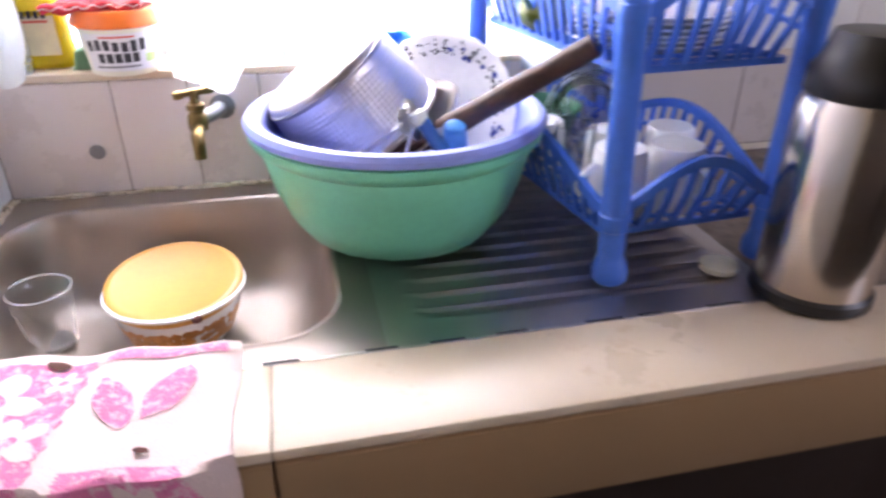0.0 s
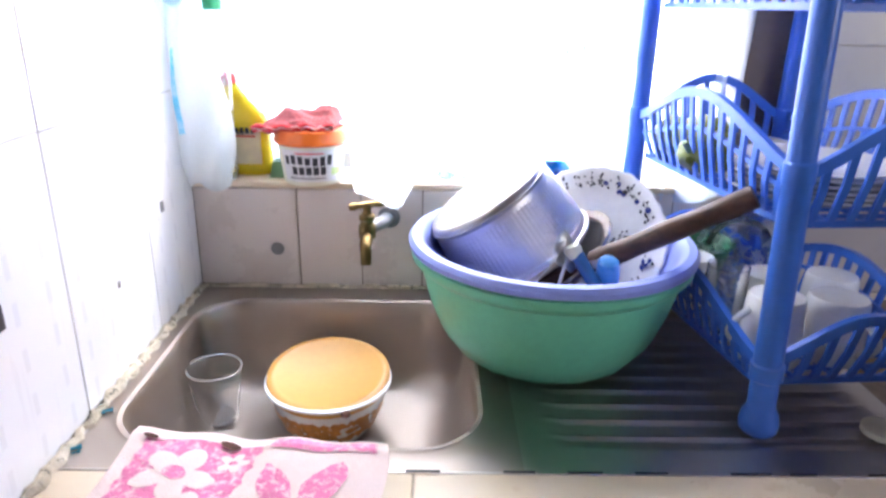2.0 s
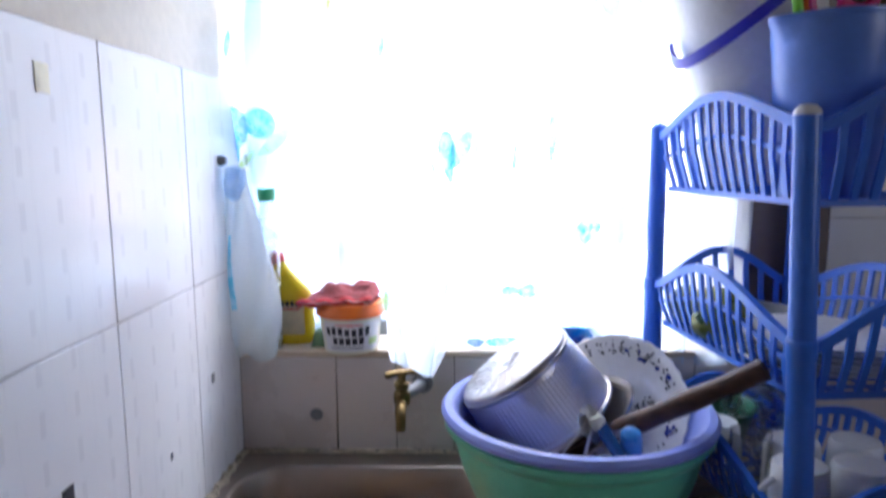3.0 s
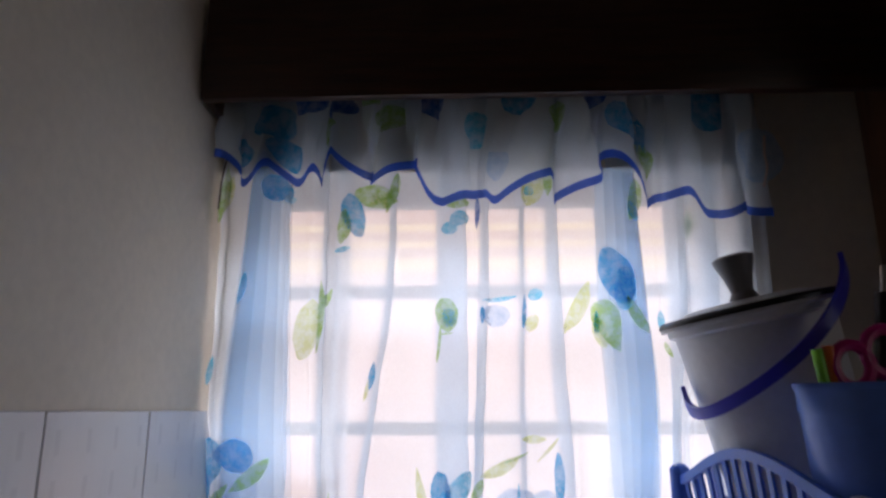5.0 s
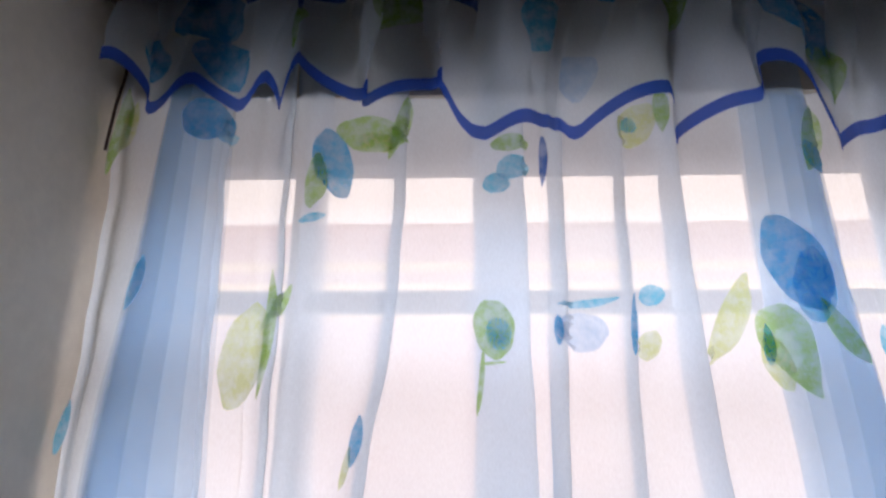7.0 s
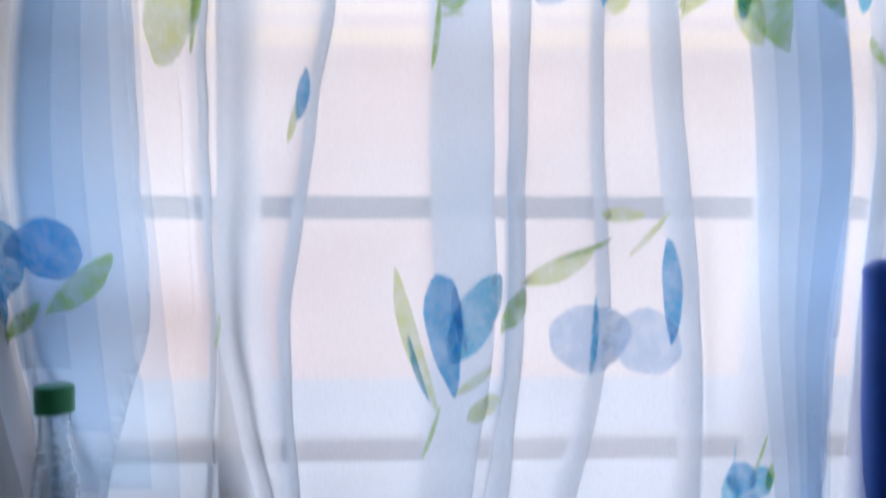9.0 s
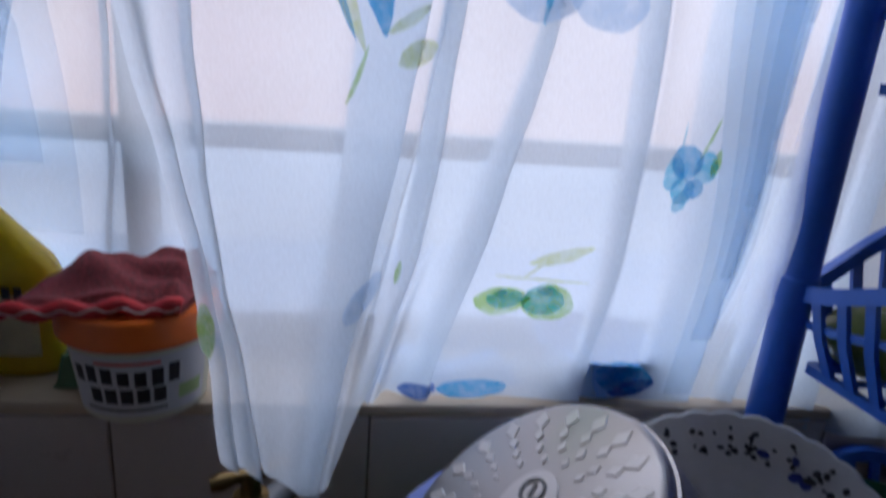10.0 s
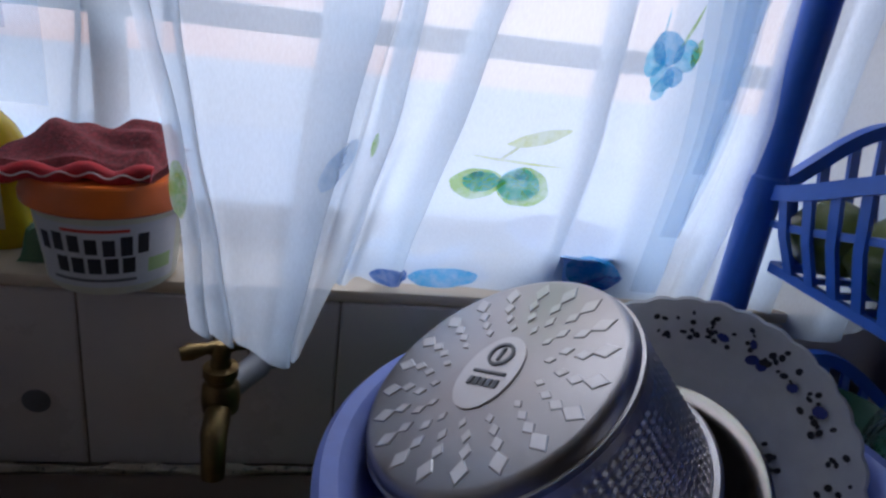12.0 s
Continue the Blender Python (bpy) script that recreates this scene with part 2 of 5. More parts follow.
M_SHEER = sheer("sheer_white_voile", (0.85, 0.93, 1.0), 0.3, 0.9)
M_HEM = sheer("blue_voile_hem", (0.05, 0.15, 0.68), 0.06, 0.7)
M_PBLUE = sheer("blue_print_voile", (0.02, 0.4, 0.74), 0.16, 0.88, 0.35)
M_PTEAL = sheer("teal_print_voile", (0.1, 0.57, 0.8), 0.18, 0.88, 0.45)
M_PDARK = sheer("deep_blue_print_voile", (0.03, 0.14, 0.5), 0.12, 0.8, 0.3)
M_PGREEN = sheer("leaf_green_print_voile", (0.36, 0.6, 0.14), 0.2, 0.88, 0.5)
M_PYEL = sheer("yellow_green_print_voile", (0.68, 0.76, 0.32), 0.24, 0.88, 0.5)
# voile tinted with the blue shade of the doubled folds
M_FOLDSHADE = sheer("blue_fold_shade_voile", (0.42, 0.68, 0.93), 0.72, 0.9)
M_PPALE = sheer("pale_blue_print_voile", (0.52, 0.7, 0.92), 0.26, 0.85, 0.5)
M_PLBLUE = surface("cobalt_flower_glaze", (0.06, 0.08, 0.3), 0.2)
M_PGREENP = surface("light_green_ink", (0.5, 0.68, 0.3), 0.5)
M_BAG = sheer("white_bag_film", (0.8, 0.84, 0.86), 0.3, 0.5)
M_GROUTW = surface("pale_grout", (0.36, 0.34, 0.33), 0.9, vary=0.35, coarse=30, bumpy=0.3)
M_JUG = surface("mid_blue_plastic", (0.12, 0.25, 0.72), 0.35, vary=0.06)
M_PTEALP = surface("blue_paint", (0.03, 0.3, 0.42), 0.5)
M_GLASS = glassy("clear_glass", (0.97, 0.97, 0.97), 0.02, 0.965)
# milkier glass whose whiteness stands in for rim and base highlights
M_THICKG = glassy("milky_highlight_glass", (0.97, 0.97, 0.97), 0.05, 0.72)
M_CLEARP = glassy("clear_plastic", (0.9, 0.95, 0.97), 0.12)
M_BLACK = surface("black_plastic", (0.015, 0.015, 0.017), 0.35)
M_GREY = surface("grey_plastic", (0.16, 0.16, 0.17), 0.4)
M_PINK = surface("magenta_plastic", (0.62, 0.01, 0.2), 0.35)
M_LIME = surface("lime_plastic", (0.25, 0.8, 0.06), 0.35)
M_BUCKH = surface("royal_blue_plastic", (0.05, 0.05, 0.62), 0.35)
# wall, roof edge and yard emit their daylight and shade as colour
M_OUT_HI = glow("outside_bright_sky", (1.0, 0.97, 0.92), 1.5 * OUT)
M_OUT_MID = glow("outside_wall_glow", (1.0, 0.88, 0.83), 0.9 * OUT, (1.0, 0.76, 0.68))
M_OUT_EDGE = glow("outside_roof_edge_glow", (1.0, 0.86, 0.6), 1.15 * OUT)
M_OUT_LOW = glow("outside_yard_glow", (0.62, 0.8, 1.0), 0.85 * OUT)


# ---- mesh helpers ----
def finish(bm, name, material, smooth=True):
    bmesh.ops.recalc_face_normals(bm, faces=bm.faces)
    me = bpy.data.meshes.new(name)
    bm.to_mesh(me)
    bm.free()
    if smooth:
        for p in me.polygons:
            p.use_smooth = True
        me.set_sharp_from_angle(angle=radians(40))
    for m in material if isinstance(material, (list, tuple)) else [material]:
        me.materials.append(m)
    return me


def part(name, bm, material, parent, label="", smooth=True):
    """Links a bmesh as one mesh object under a thing or a part."""
    ob = new(name, finish(bm, name, material, smooth))
    ob.parent = parent
    if parent is not None:
        ob.matrix_parent_inverse = parent.matrix_world.inverted() if parent.type == "EMPTY" else Matrix()
    if label:
        tagged(ob, label)
    return ob


def thing(name, base, label, category, group="", kind=""):
    ob = new(name)
    ob.empty_display_size = 0.03
    ob.location = base
    ob.matrix_world = Matrix.Translation(base)
    return tagged(ob, label, category, group, kind)


def solid(name, bm, material, label, category, group="", kind="", smooth=True):
    return tagged(part(name, bm, material, None, "", smooth), label, category, group, kind)


def box(lo, hi, bevel=0.0, seg=2):
    bm = bmesh.new()
    bmesh.ops.create_cube(bm, size=1)
    for v in bm.verts:
        v.co = Vector([(lo[k] + hi[k]) / 2 + v.co[k] * (hi[k] - lo[k]) for k in range(3)])
    if bevel:
        bmesh.ops.bevel(bm, geom=list(bm.edges), offset=bevel, segments=seg, affect="EDGES", profile=0.5)
    return bm


def lathe(profile, centre=(0, 0, 0), seg=48, axis=(0, 0, 1), close=False, wave=None):
    """Turns (radius, height) points round an axis; wave(angle, k) scales the radius."""
    bm = bmesh.new()
    rot = Vector((0, 0, 1)).rotation_difference(Vector(axis)).to_matrix()
    c = Vector(centre)
    rings = []
    for k, (r, h) in enumerate(profile):
        if r < 1e-6:
            rings.append([bm.verts.new(c + rot @ Vector((0, 0, h)))] * seg)
            continue
        ring = []
        for i in range(seg):
            a = 2 * math.pi * i / seg
            rr = r * (wave(a, k) if wave else 1)
            ring.append(bm.verts.new(c + rot @ Vector((rr * math.cos(a), rr * math.sin(a), h))))
        rings.append(ring)
    pairs = list(zip(rings, rings[1:])) + ([(rings[-1], rings[0])] if close else [])
    for a, b in pairs:
        for i in range(seg):
            j = (i + 1) % seg
            vs = []
            for v in (a[i], a[j], b[j], b[i]):
                if v not in vs:
                    vs.append(v)
            if len(vs) > 2:
                bm.faces.new(vs)
    return bm


def tube(points, radius, seg=10, taper=None, cap=True):
    """A round bar along points."""
    bm = bmesh.new()
    pts = [Vector(p) for p in points]
    rings, up = [], None
    for i, p in enumerate(pts):
        d = (pts[min(i + 1, len(pts) - 1)] - pts[max(i - 1, 0)]).normalized()
        if up is None:
            up = d.orthogonal().normalized()
        up = (up - d * up.dot(d)).normalized()
        side = d.cross(up)
        r = taper[i] if taper else radius
        rings.append([bm.verts.new(p + r * (math.cos(2 * math.pi * k / seg) * up + math.sin(2 * math.pi * k / seg) * side)) for k in range(seg)])
    for a, b in zip(rings, rings[1:]):
        for i in range(seg):
            bm.faces.new((a[i], a[(i + 1) % seg], b[(i + 1) % seg], b[i]))
    if cap:
        bm.faces.new(rings[0][::-1])
        bm.faces.new(rings[-1])
    return bm


def ribbon(points, wide, thick, up=(0, 0, 1)):
    """A flat bar with thickness along points: wide along up, thick across."""
    bm = bmesh.new()
    pts, u = [Vector(p) for p in points], Vector(up)
    rings = []
    for i, p in enumerate(pts):
        d = (pts[min(i + 1, len(pts) - 1)] - pts[max(i - 1, 0)]).normalized()
        s = d.cross(u).normalized()
        w = s.cross(d).normalized()
        rings.append([bm.verts.new(p + a * w * wide / 2 + b * s * thick / 2) for a, b in ((1, 1), (1, -1), (-1, -1), (-1, 1))])
    for a, b in zip(rings, rings[1:]):
        for i in range(4):
            bm.faces.new((a[i], a[(i + 1) % 4], b[(i + 1) % 4], b[i]))
    bm.faces.new(rings[0][::-1])
    bm.faces.new(rings[-1])
    return bm


def sheet(f, nu, nv, thick=0.0):
    """A surface from f(u, v), u and v from 0 to 1, as (x, y, z)."""
    bm = bmesh.new()
    g = [[bm.verts.new(f(i / nu, j / nv)) for i in range(nu + 1)] for j in range(nv + 1)]
    for j in range(nv):
        for i in range(nu):
            bm.faces.new((g[j][i], g[j][i + 1], g[j + 1][i + 1], g[j + 1][i]))
    if thick:
        bmesh.ops.solidify(bm, geom=list(bm.faces), thickness=thick)
    return bm


def join(*bms):
    out = bmesh.new()
    for b in bms:
        me = bpy.data.meshes.new("tmp")
        b.to_mesh(me)
        b.free()
        out.from_mesh(me)
        bpy.data.meshes.remove(me)
    return out


def moved(bm, m):
    bmesh.ops.transform(bm, matrix=m, verts=bm.verts)
    return bm


def bez(a, b, c, d, n=12):
    a, b, c, d = map(Vector, (a, b, c, d))
    return [a * (1 - t) ** 3 + b * 3 * t * (1 - t) ** 2 + c * 3 * t * t * (1 - t) + d * t ** 3 for t in [i / n for i in range(n + 1)]]


def lerp_table(table, x):
    if x <= table[0][0]:
        return table[0][1]
    for (x0, y0), (x1, y1) in zip(table, table[1:]):
        if x <= x1:
            return y0 + (y1 - y0) * (x - x0) / (x1 - x0)
    return table[-1][1]


def smooth01(t):
    t = max(0.0, min(1.0, t))
    return t * t * (3 - 2 * t)


# ---- the room ----
TOP, SILL, WIN_L, WIN_R, WIN_T = 0.9, 1.086, 0.042, 0.905, 1.95
WL = 0.042
RX, RY, RZ = 2.4, -2.4, 2.6
# unseen floor, added dark so that little light bounces
solid("floor", box((-0.2, RY - 0.2, -0.1), (RX + 0.2, 0.2, 0)), M_FLOOR, "unseen floor, kept dark to cut bounced light", "floor", kind="structure")
solid("ceiling", box((-0.2, RY - 0.2, RZ), (RX + 0.2, 0.2, RZ + 0.1)), M_CEIL, "unseen plain cream ceiling, toned to bounce light down", "ceiling", kind="structure")
wall_left = solid("wall_left", box((-0.2, RY - 0.2, 0), (WL - 0.008, 0.2, RZ)), M_PAINT, "cream painted wall above white tiles", "wall", kind="structure")
# unseen right-hand wall, added dark to limit the bounce
side = join(box((RX, RY, 0), (RX + 0.2, -2.12, RZ)), box((RX, -1.08, 0), (RX + 0.2, 0.2, RZ)), box((RX, -2.12, 0), (RX + 0.2, -1.08, 1.2)), box((RX, -2.12, 2.3), (RX + 0.2, -1.08, RZ)))
solid("wall_right", side, M_DIM, "unseen wall with an opening, kept dark to cut bounced light", "wall", kind="structure")
back = join(box((WIN_R, 0.006, 0), (RX, 0.2, RZ)),
            box((WIN_L, 0.006, 0), (WIN_R, 0.2, SILL - 0.012)), box((WIN_L, 0.006, WIN_T), (WIN_R, 0.2, RZ)))
wall_back = solid("wall_back", back, M_PAINT, "cream painted wall around the kitchen window", "wall", kind="structure")
# unseen rear wall, added dark like the right-hand one
solid("wall_rear", box((-0.008, RY - 0.2, 0), (RX, RY, RZ)), M_DIM, "unseen wall closing the room, kept dark to cut bounced light", "wall", kind="structure")


# ---- window ----
window = thing("window_1", (0.5, 0.12, SILL), "grey steel window with horizontal glazing bars behind sheer curtains", "window", kind="structure")
for lo, hi in (((WIN_L, 0.1, SILL), (WIN_L + 0.03, 0.14, WIN_T)), ((WIN_R - 0.03, 0.1, SILL), (WIN_R, 0.14, WIN_T)),
               ((WIN_L + 0.03, 0.1, SILL), (WIN_R - 0.03, 0.14, SILL + 0.03)), ((WIN_L + 0.03, 0.1, WIN_T - 0.03), (WIN_R - 0.03, 0.14, WIN_T))):
    part("window_frame", box(lo, hi, 0.003), M_FRAME, window)
BARS = (1.288, 1.525, 1.761)
for z in BARS:
    part("glazing_bar", box((WIN_L + 0.03, 0.108, z - 0.011), (WIN_R - 0.03, 0.132, z + 0.011), 0.002), M_FRAME, window)
for x in (0.215,):
    part("mullion", box((x - 0.011, 0.104, SILL + 0.03), (x + 0.011, 0.136, WIN_T - 0.03), 0.002), M_FRAME, window)
part("lower_pane", box((WIN_L + 0.03, 0.118, SILL + 0.03), (WIN_R - 0.03, 0.122, 1.19)), M_FROST, window, "frosted pale blue lower pane")
# glowing backdrop: emission replaces the daylight on wall, roof edge and yard
solid("backdrop_wall", box((-2.5, 1.6, 1.0), (4.0, 1.62, 2.45)), M_OUT_MID, "pinkish wall outside the window, glowing in place of sunlight", "backdrop", kind="structure")
solid("backdrop_gutter", join(*[box((-2.5, 1.58, z - h), (4.0, 1.6, z + h)) for z, h in ((2.13, 0.026), (2.215, 0.01), (2.286, 0.012))]), M_OUT_EDGE, "cream roof edge outside the window, glowing in place of daylight", "backdrop", kind="structure")
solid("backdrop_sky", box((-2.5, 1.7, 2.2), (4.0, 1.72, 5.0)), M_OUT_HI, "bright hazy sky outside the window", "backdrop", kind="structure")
solid("backdrop_ground", box((-2.5, 1.5, -0.6), (4.0, 1.52, 1.06)), M_OUT_LOW, "yard outside the window, pale blue shade as a glow", "backdrop", kind="structure")
solid("window_sill", box((WIN_L, 0.0, SILL - 0.012), (WIN_R, 0.1, SILL), 0.003), M_CTILE, "cream tiled window sill with dust", "window sill", kind="structure")


# ---- worktop and sink ----
counter = thing("counter", (1.2, -0.3, 0), "tiled kitchen worktop with a cream edge and dark base", "worktop")
part("base", box((0.0, -0.56, 0.0), (RX, -0.02, 0.735)), M_DARK, counter, "dark cupboard base")
part("slab", join(box((0.0, -0.612, 0.775), (RX, -0.5, 0.888)), box((0.0, -0.5, 0.775), (0.045, 0.0, 0.888)), box((0.045, -0.045, 0.775), (0.54, 0.0, 0.888)),
                  box((0.54, -0.5, 0.775), (RX, 0.0, 0.888))), M_GROUT, counter, "grimy mortar bed")
seams = [0.003, 0.427, 1.275, 1.7, 2.125, 2.395]
for a, b in zip(seams, seams[1:]):
    part("counter_tile", box((a + 0.0007, -0.62, 0.888), (b - 0.0007, -0.497, 0.9), 0.002), M_CTILE, counter)
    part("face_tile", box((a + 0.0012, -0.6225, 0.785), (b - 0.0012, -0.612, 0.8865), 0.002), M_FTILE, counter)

for a in seams[1:-1]:
    part("grout_line", box((a - 0.0007, -0.6185, 0.888), (a + 0.0007, -0.497, 0.8992)), M_CGROUT, counter)

SX0, SX1, SY0, SY1 = 0.052, 1.02, -0.496, -0.012
sink = thing("kitchen_sink", (0.5, -0.25, TOP), "worn stainless steel sink with a ribbed drainboard", "sink")


def round_rect(cx, cy, hx, hy, r, n):
    out = []
    for i in range(n):
        a = 2 * math.pi * i / n
        k = i * 4 // n
        sx, sy = ((1, 1), (-1, 1), (-1, -1), (1, -1))[k]
        out.append((cx + sx * (hx - r) + r * math.cos(a), cy + sy * (hy - r) + r * math.sin(a)))
    return out


BX, BY = 0.289, -0.263
bm = bmesh.new()
N = 96
rings = []
outer = []
for i, (px, py) in enumerate(round_rect(BX, BY, 0.222, 0.203, 0.085, N)):
    dx, dy = px - BX, py - BY
    k = min(abs(((0.545 if dx > 0 else SX0) - BX) / dx) if dx else 9, abs(((SY1 if dy > 0 else SY0) - BY) / dy) if dy else 9)
    outer.append((BX + dx * k, BY + dy * k))
for cxy in ((0.545, SY1), (SX0, SY1), (SX0, SY0), (0.545, SY0)):
    j = min(range(N), key=lambda i: (outer[i][0] - cxy[0]) ** 2 + (outer[i][1] - cxy[1]) ** 2)
    outer[j] = cxy
rings.append([(x, y, TOP) for x, y in outer])
for hx, hy, r, z in ((0.222, 0.203, 0.085, TOP), (0.219, 0.2, 0.084, TOP + 0.002), (0.214, 0.195, 0.082, TOP + 0.0005), (0.2105, 0.1915, 0.08, TOP - 0.006), (0.208, 0.189, 0.08, TOP - 0.025),
                     (0.205, 0.186, 0.078, TOP - 0.06), (0.2, 0.181, 0.076, TOP - 0.086), (0.192, 0.173, 0.073, TOP - 0.108), (0.18, 0.161, 0.069, TOP - 0.126), (0.164, 0.145, 0.064, TOP - 0.138), (0.144, 0.125, 0.06, TOP - 0.1445), (0.118, 0.1, 0.055, TOP - 0.148), (0.08, 0.07, 0.05, TOP - 0.15), (0.03, 0.03, 0.03, TOP - 0.1515)):
    rings.append([(x, y, z) for x, y in round_rect(BX, BY, hx, hy, r, N)])
vr = [[bm.verts.new(p) for p in ring] for ring in rings]
for a, b in zip(vr, vr[1:]):
    for i in range(N):
        bm.faces.new((a[i], a[(i + 1) % N], b[(i + 1) % N], b[i]))
bm.faces.new(vr[-1])
part("bowl", bm, M_SINK, sink)
part("waste", lathe([(0.0, 0.0), (0.028, 0.0), (0.034, 0.003), (0.036, 0.0)], (BX, BY, TOP - 0.15), 32), M_STEEL, sink)


def drain(u, v):
    x, y = 0.545 + u * (SX1 - 0.545), SY0 + v * (SY1 - SY0)
    inside = smooth01((x - 0.58) / 0.03) * smooth01((y - SY0 - 0.04) / 0.03) * smooth01((SY1 - 0.04 - y) / 0.03) * smooth01((SX1 - 0.03 - x) / 0.03)
    return x, y, TOP - 0.006 * inside + 0.0042 * inside * max(0, math.cos(2 * math.pi * (y + 0.02) / 0.034)) ** 3


part("drainboard", sheet(drain, 40, 200), M_DRAIN, sink)
part("rim", join(box((SX0, SY0 - 0.004, TOP - 0.01), (SX1, SY0, TOP + 0.001), 0.001), box((SX0 - 0.004, SY0, TOP - 0.01), (SX0, SY1, TOP + 0.001), 0.001)), M_STEEL, sink)


def crumbly(path, r, seed, squash=0.5):
    rnd = random.Random(seed)
    n = len(path)
    bm = tube(path, r, 7, [r * rnd.uniform(0.5, 1.5) for _ in range(n)])
    for v in bm.verts:
        v.co += Vector((rnd.uniform(-1, 1), rnd.uniform(-1, 1), rnd.uniform(-1, 1))) * r * 0.25
    return bm


solid("sealant_strip", crumbly([(0.048 + 0.003 * math.sin(i * 1.7), -0.008 - i * 0.0098, TOP + 0.0015) for i in range(58)], 0.006, 3), M_SEAL,
      "crumbling mouldy sealant along the tiled wall", "sealant", kind="structure")
solid("sealant_strip", crumbly([(0.055 + i * 0.0121, -0.006, TOP + 0.0015) for i in range(80)], 0.0038, 4), M_SEAL, "dirty sealant line behind the sink", "sealant", kind="structure")
rnd = random.Random(11)
for k in range(7):
    x = 0.42 + k * 0.085 + rnd.uniform(-0.02, 0.02)
    solid("mortar_gap", box((x, -0.4985, TOP - 0.002), (x + rnd.uniform(0.02, 0.05), -0.4955, TOP + 0.0022), 0.0006), M_INK, "dark gap in the joint along the sink edge", "joint", kind="structure")


for x, y, r in ((0.058, -0.395, 0.005), (0.054, -0.4, 0.003), (0.055, -0.468, 0.006), (0.06, -0.474, 0.0035)):
    solid("paint_flake", crumbly([(x - r, y, TOP + 0.002), (x, y + 0.3 * r, TOP + 0.003), (x + r, y + r, TOP + 0.002)], r * 0.45, 7), M_PTEALP, "flake of blue paint stuck at the sink edge", "paint flake", "paint flakes")


# ---- things in the sink ----
bowl = thing("lidded_bowl", (0.291, -0.21, TOP - 0.149), "white bowl with brown floral band and mustard lid", "bowl")
tilt = Vector((0.009, -0.139, 0.99))
base = Vector((0.291, -0.205, TOP - 0.149))
prof = [(0.0, 0.004), (0.05, 0.0), (0.056, 0.003), (0.07, 0.022), (0.08, 0.048), (0.088, 0.08), (0.0935, 0.084), (0.094, 0.088), (0.09, 0.089), (0.085, 0.082), (0.07, 0.03), (0.0, 0.01)]
part("body", lathe(prof, base, 64), M_WHITE, bowl)
rnd = random.Random(5)
bm = bmesh.new()
for i in range(430):
    a, h = rnd.uniform(0, 2 * math.pi), rnd.uniform(0.026, 0.058)
    s = rnd.uniform(0.004, 0.0085)
    r0 = lerp_table([(0.022, 0.07), (0.048, 0.08), (0.08, 0.088)], h) + 0.0006
    vs = []
    for k in range(7):
        b = 2 * math.pi * k / 7
        aa, hh = a + s * math.cos(b) / r0, h + s * rnd.uniform(0.5, 1.0) * math.sin(b)
        rr = lerp_table([(0.022, 0.07), (0.048, 0.08), (0.08, 0.088)], hh) + 0.0007
        vs.append(bm.verts.new(base + Vector((rr * math.cos(aa), rr * math.sin(aa), hh))))
    bm.faces.new(vs)
part("floral_band", bm, M_BROWNPR, bowl, "brown and orange floral band")
lidc = Vector((0.291, -0.203, 0.845))
part("lid", lathe([(0.0, 0.0), (0.075, 0.0005), (0.08, 0.003), (0.086, 0.0035), (0.0905, 0.001), (0.092, -0.004), (0.09, -0.01), (0.088, -0.006), (0.0, -0.006)], lidc, 72, tilt), M_YLID, bowl, "mustard yellow plastic lid")
part("lid_chip", lathe([(0.0, 0.004), (0.006, 0.002), (0.007, -0.004), (0.0, -0.006)], (0.327, -0.292, 0.835), 10), M_SCORCH, bowl, "dark burnt chip on the lid edge")

tumbler = lathe([(0.0, 0.0), (0.024, 0.0), (0.027, 0.003), (0.031, 0.03), (0.036, 0.07), (0.0395, 0.1), (0.0405, 0.1015), (0.0385, 0.1015), (0.034, 0.07), (0.029, 0.03), (0.025, 0.012), (0.0, 0.011)], (0.121, -0.203, TOP - 0.149), 48)
glass = thing("glass_tumbler", (0.121, -0.203, TOP - 0.149), "clear drinking glass standing in the sink", "glass")
part("body", tumbler, M_GLASS, glass)
# rim and bottom highlights put in as paler glass
part("rim", lathe([(0.0384, 0.1), (0.0405, 0.1005), (0.0408, 0.1022), (0.0396, 0.1032), (0.0382, 0.1024)], (0.121, -0.203, TOP - 0.149), 48, close=True), M_THICKG, glass, "pale rounded rim")
part("base", lathe([(0.0, 0.0125), (0.022, 0.0125), (0.0245, 0.015), (0.0242, 0.0185), (0.014, 0.0165), (0.0, 0.0185)], (0.121, -0.203, TOP - 0.149), 40), M_THICKG, glass, "thick glass bottom")


# ---- towel ----
towel = thing("towel", (0.25, -0.53, TOP), "pale pink terry towel with pink flowers, burnt holes", "towel")


def towel_at(x, d):
    """d: the way along the cloth from its edge over the bowl."""
    wob = 0.003 * math.sin(31 * x + 4) * math.sin(23 * d + 1) + 0.0025 * math.sin(70 * x + 30 * d)
    y = -0.432 - 0.022 * smooth01((x - 0.1) / 0.3) - d
    lim = -0.627
    if y > lim:
        edge = max(0.0, 1 - d / 0.03)
        return Vector((x, y, TOP + 0.0065 + wob + 0.003 * edge - 0.006 * smooth01((0.02 - d) / 0.02)))
    over = lim - y
    return Vector((x, lim - 0.004 + wob, TOP + 0.004 - over))


def towel_surface(u, v):
    d = v * 0.36
    l = 0.112 - 0.025 * v + 0.004 * math.sin(9 * v)
    r = 0.397 + 0.003 * math.sin(14 * v)
    return towel_at(l + (r - l) * u, d)


def towel_under(u, v):
    p = towel_surface(u, v)
    return p + (Vector((0, 0.003, -0.002)) if p.y < -0.626 else Vector((0, 0, -0.004)))


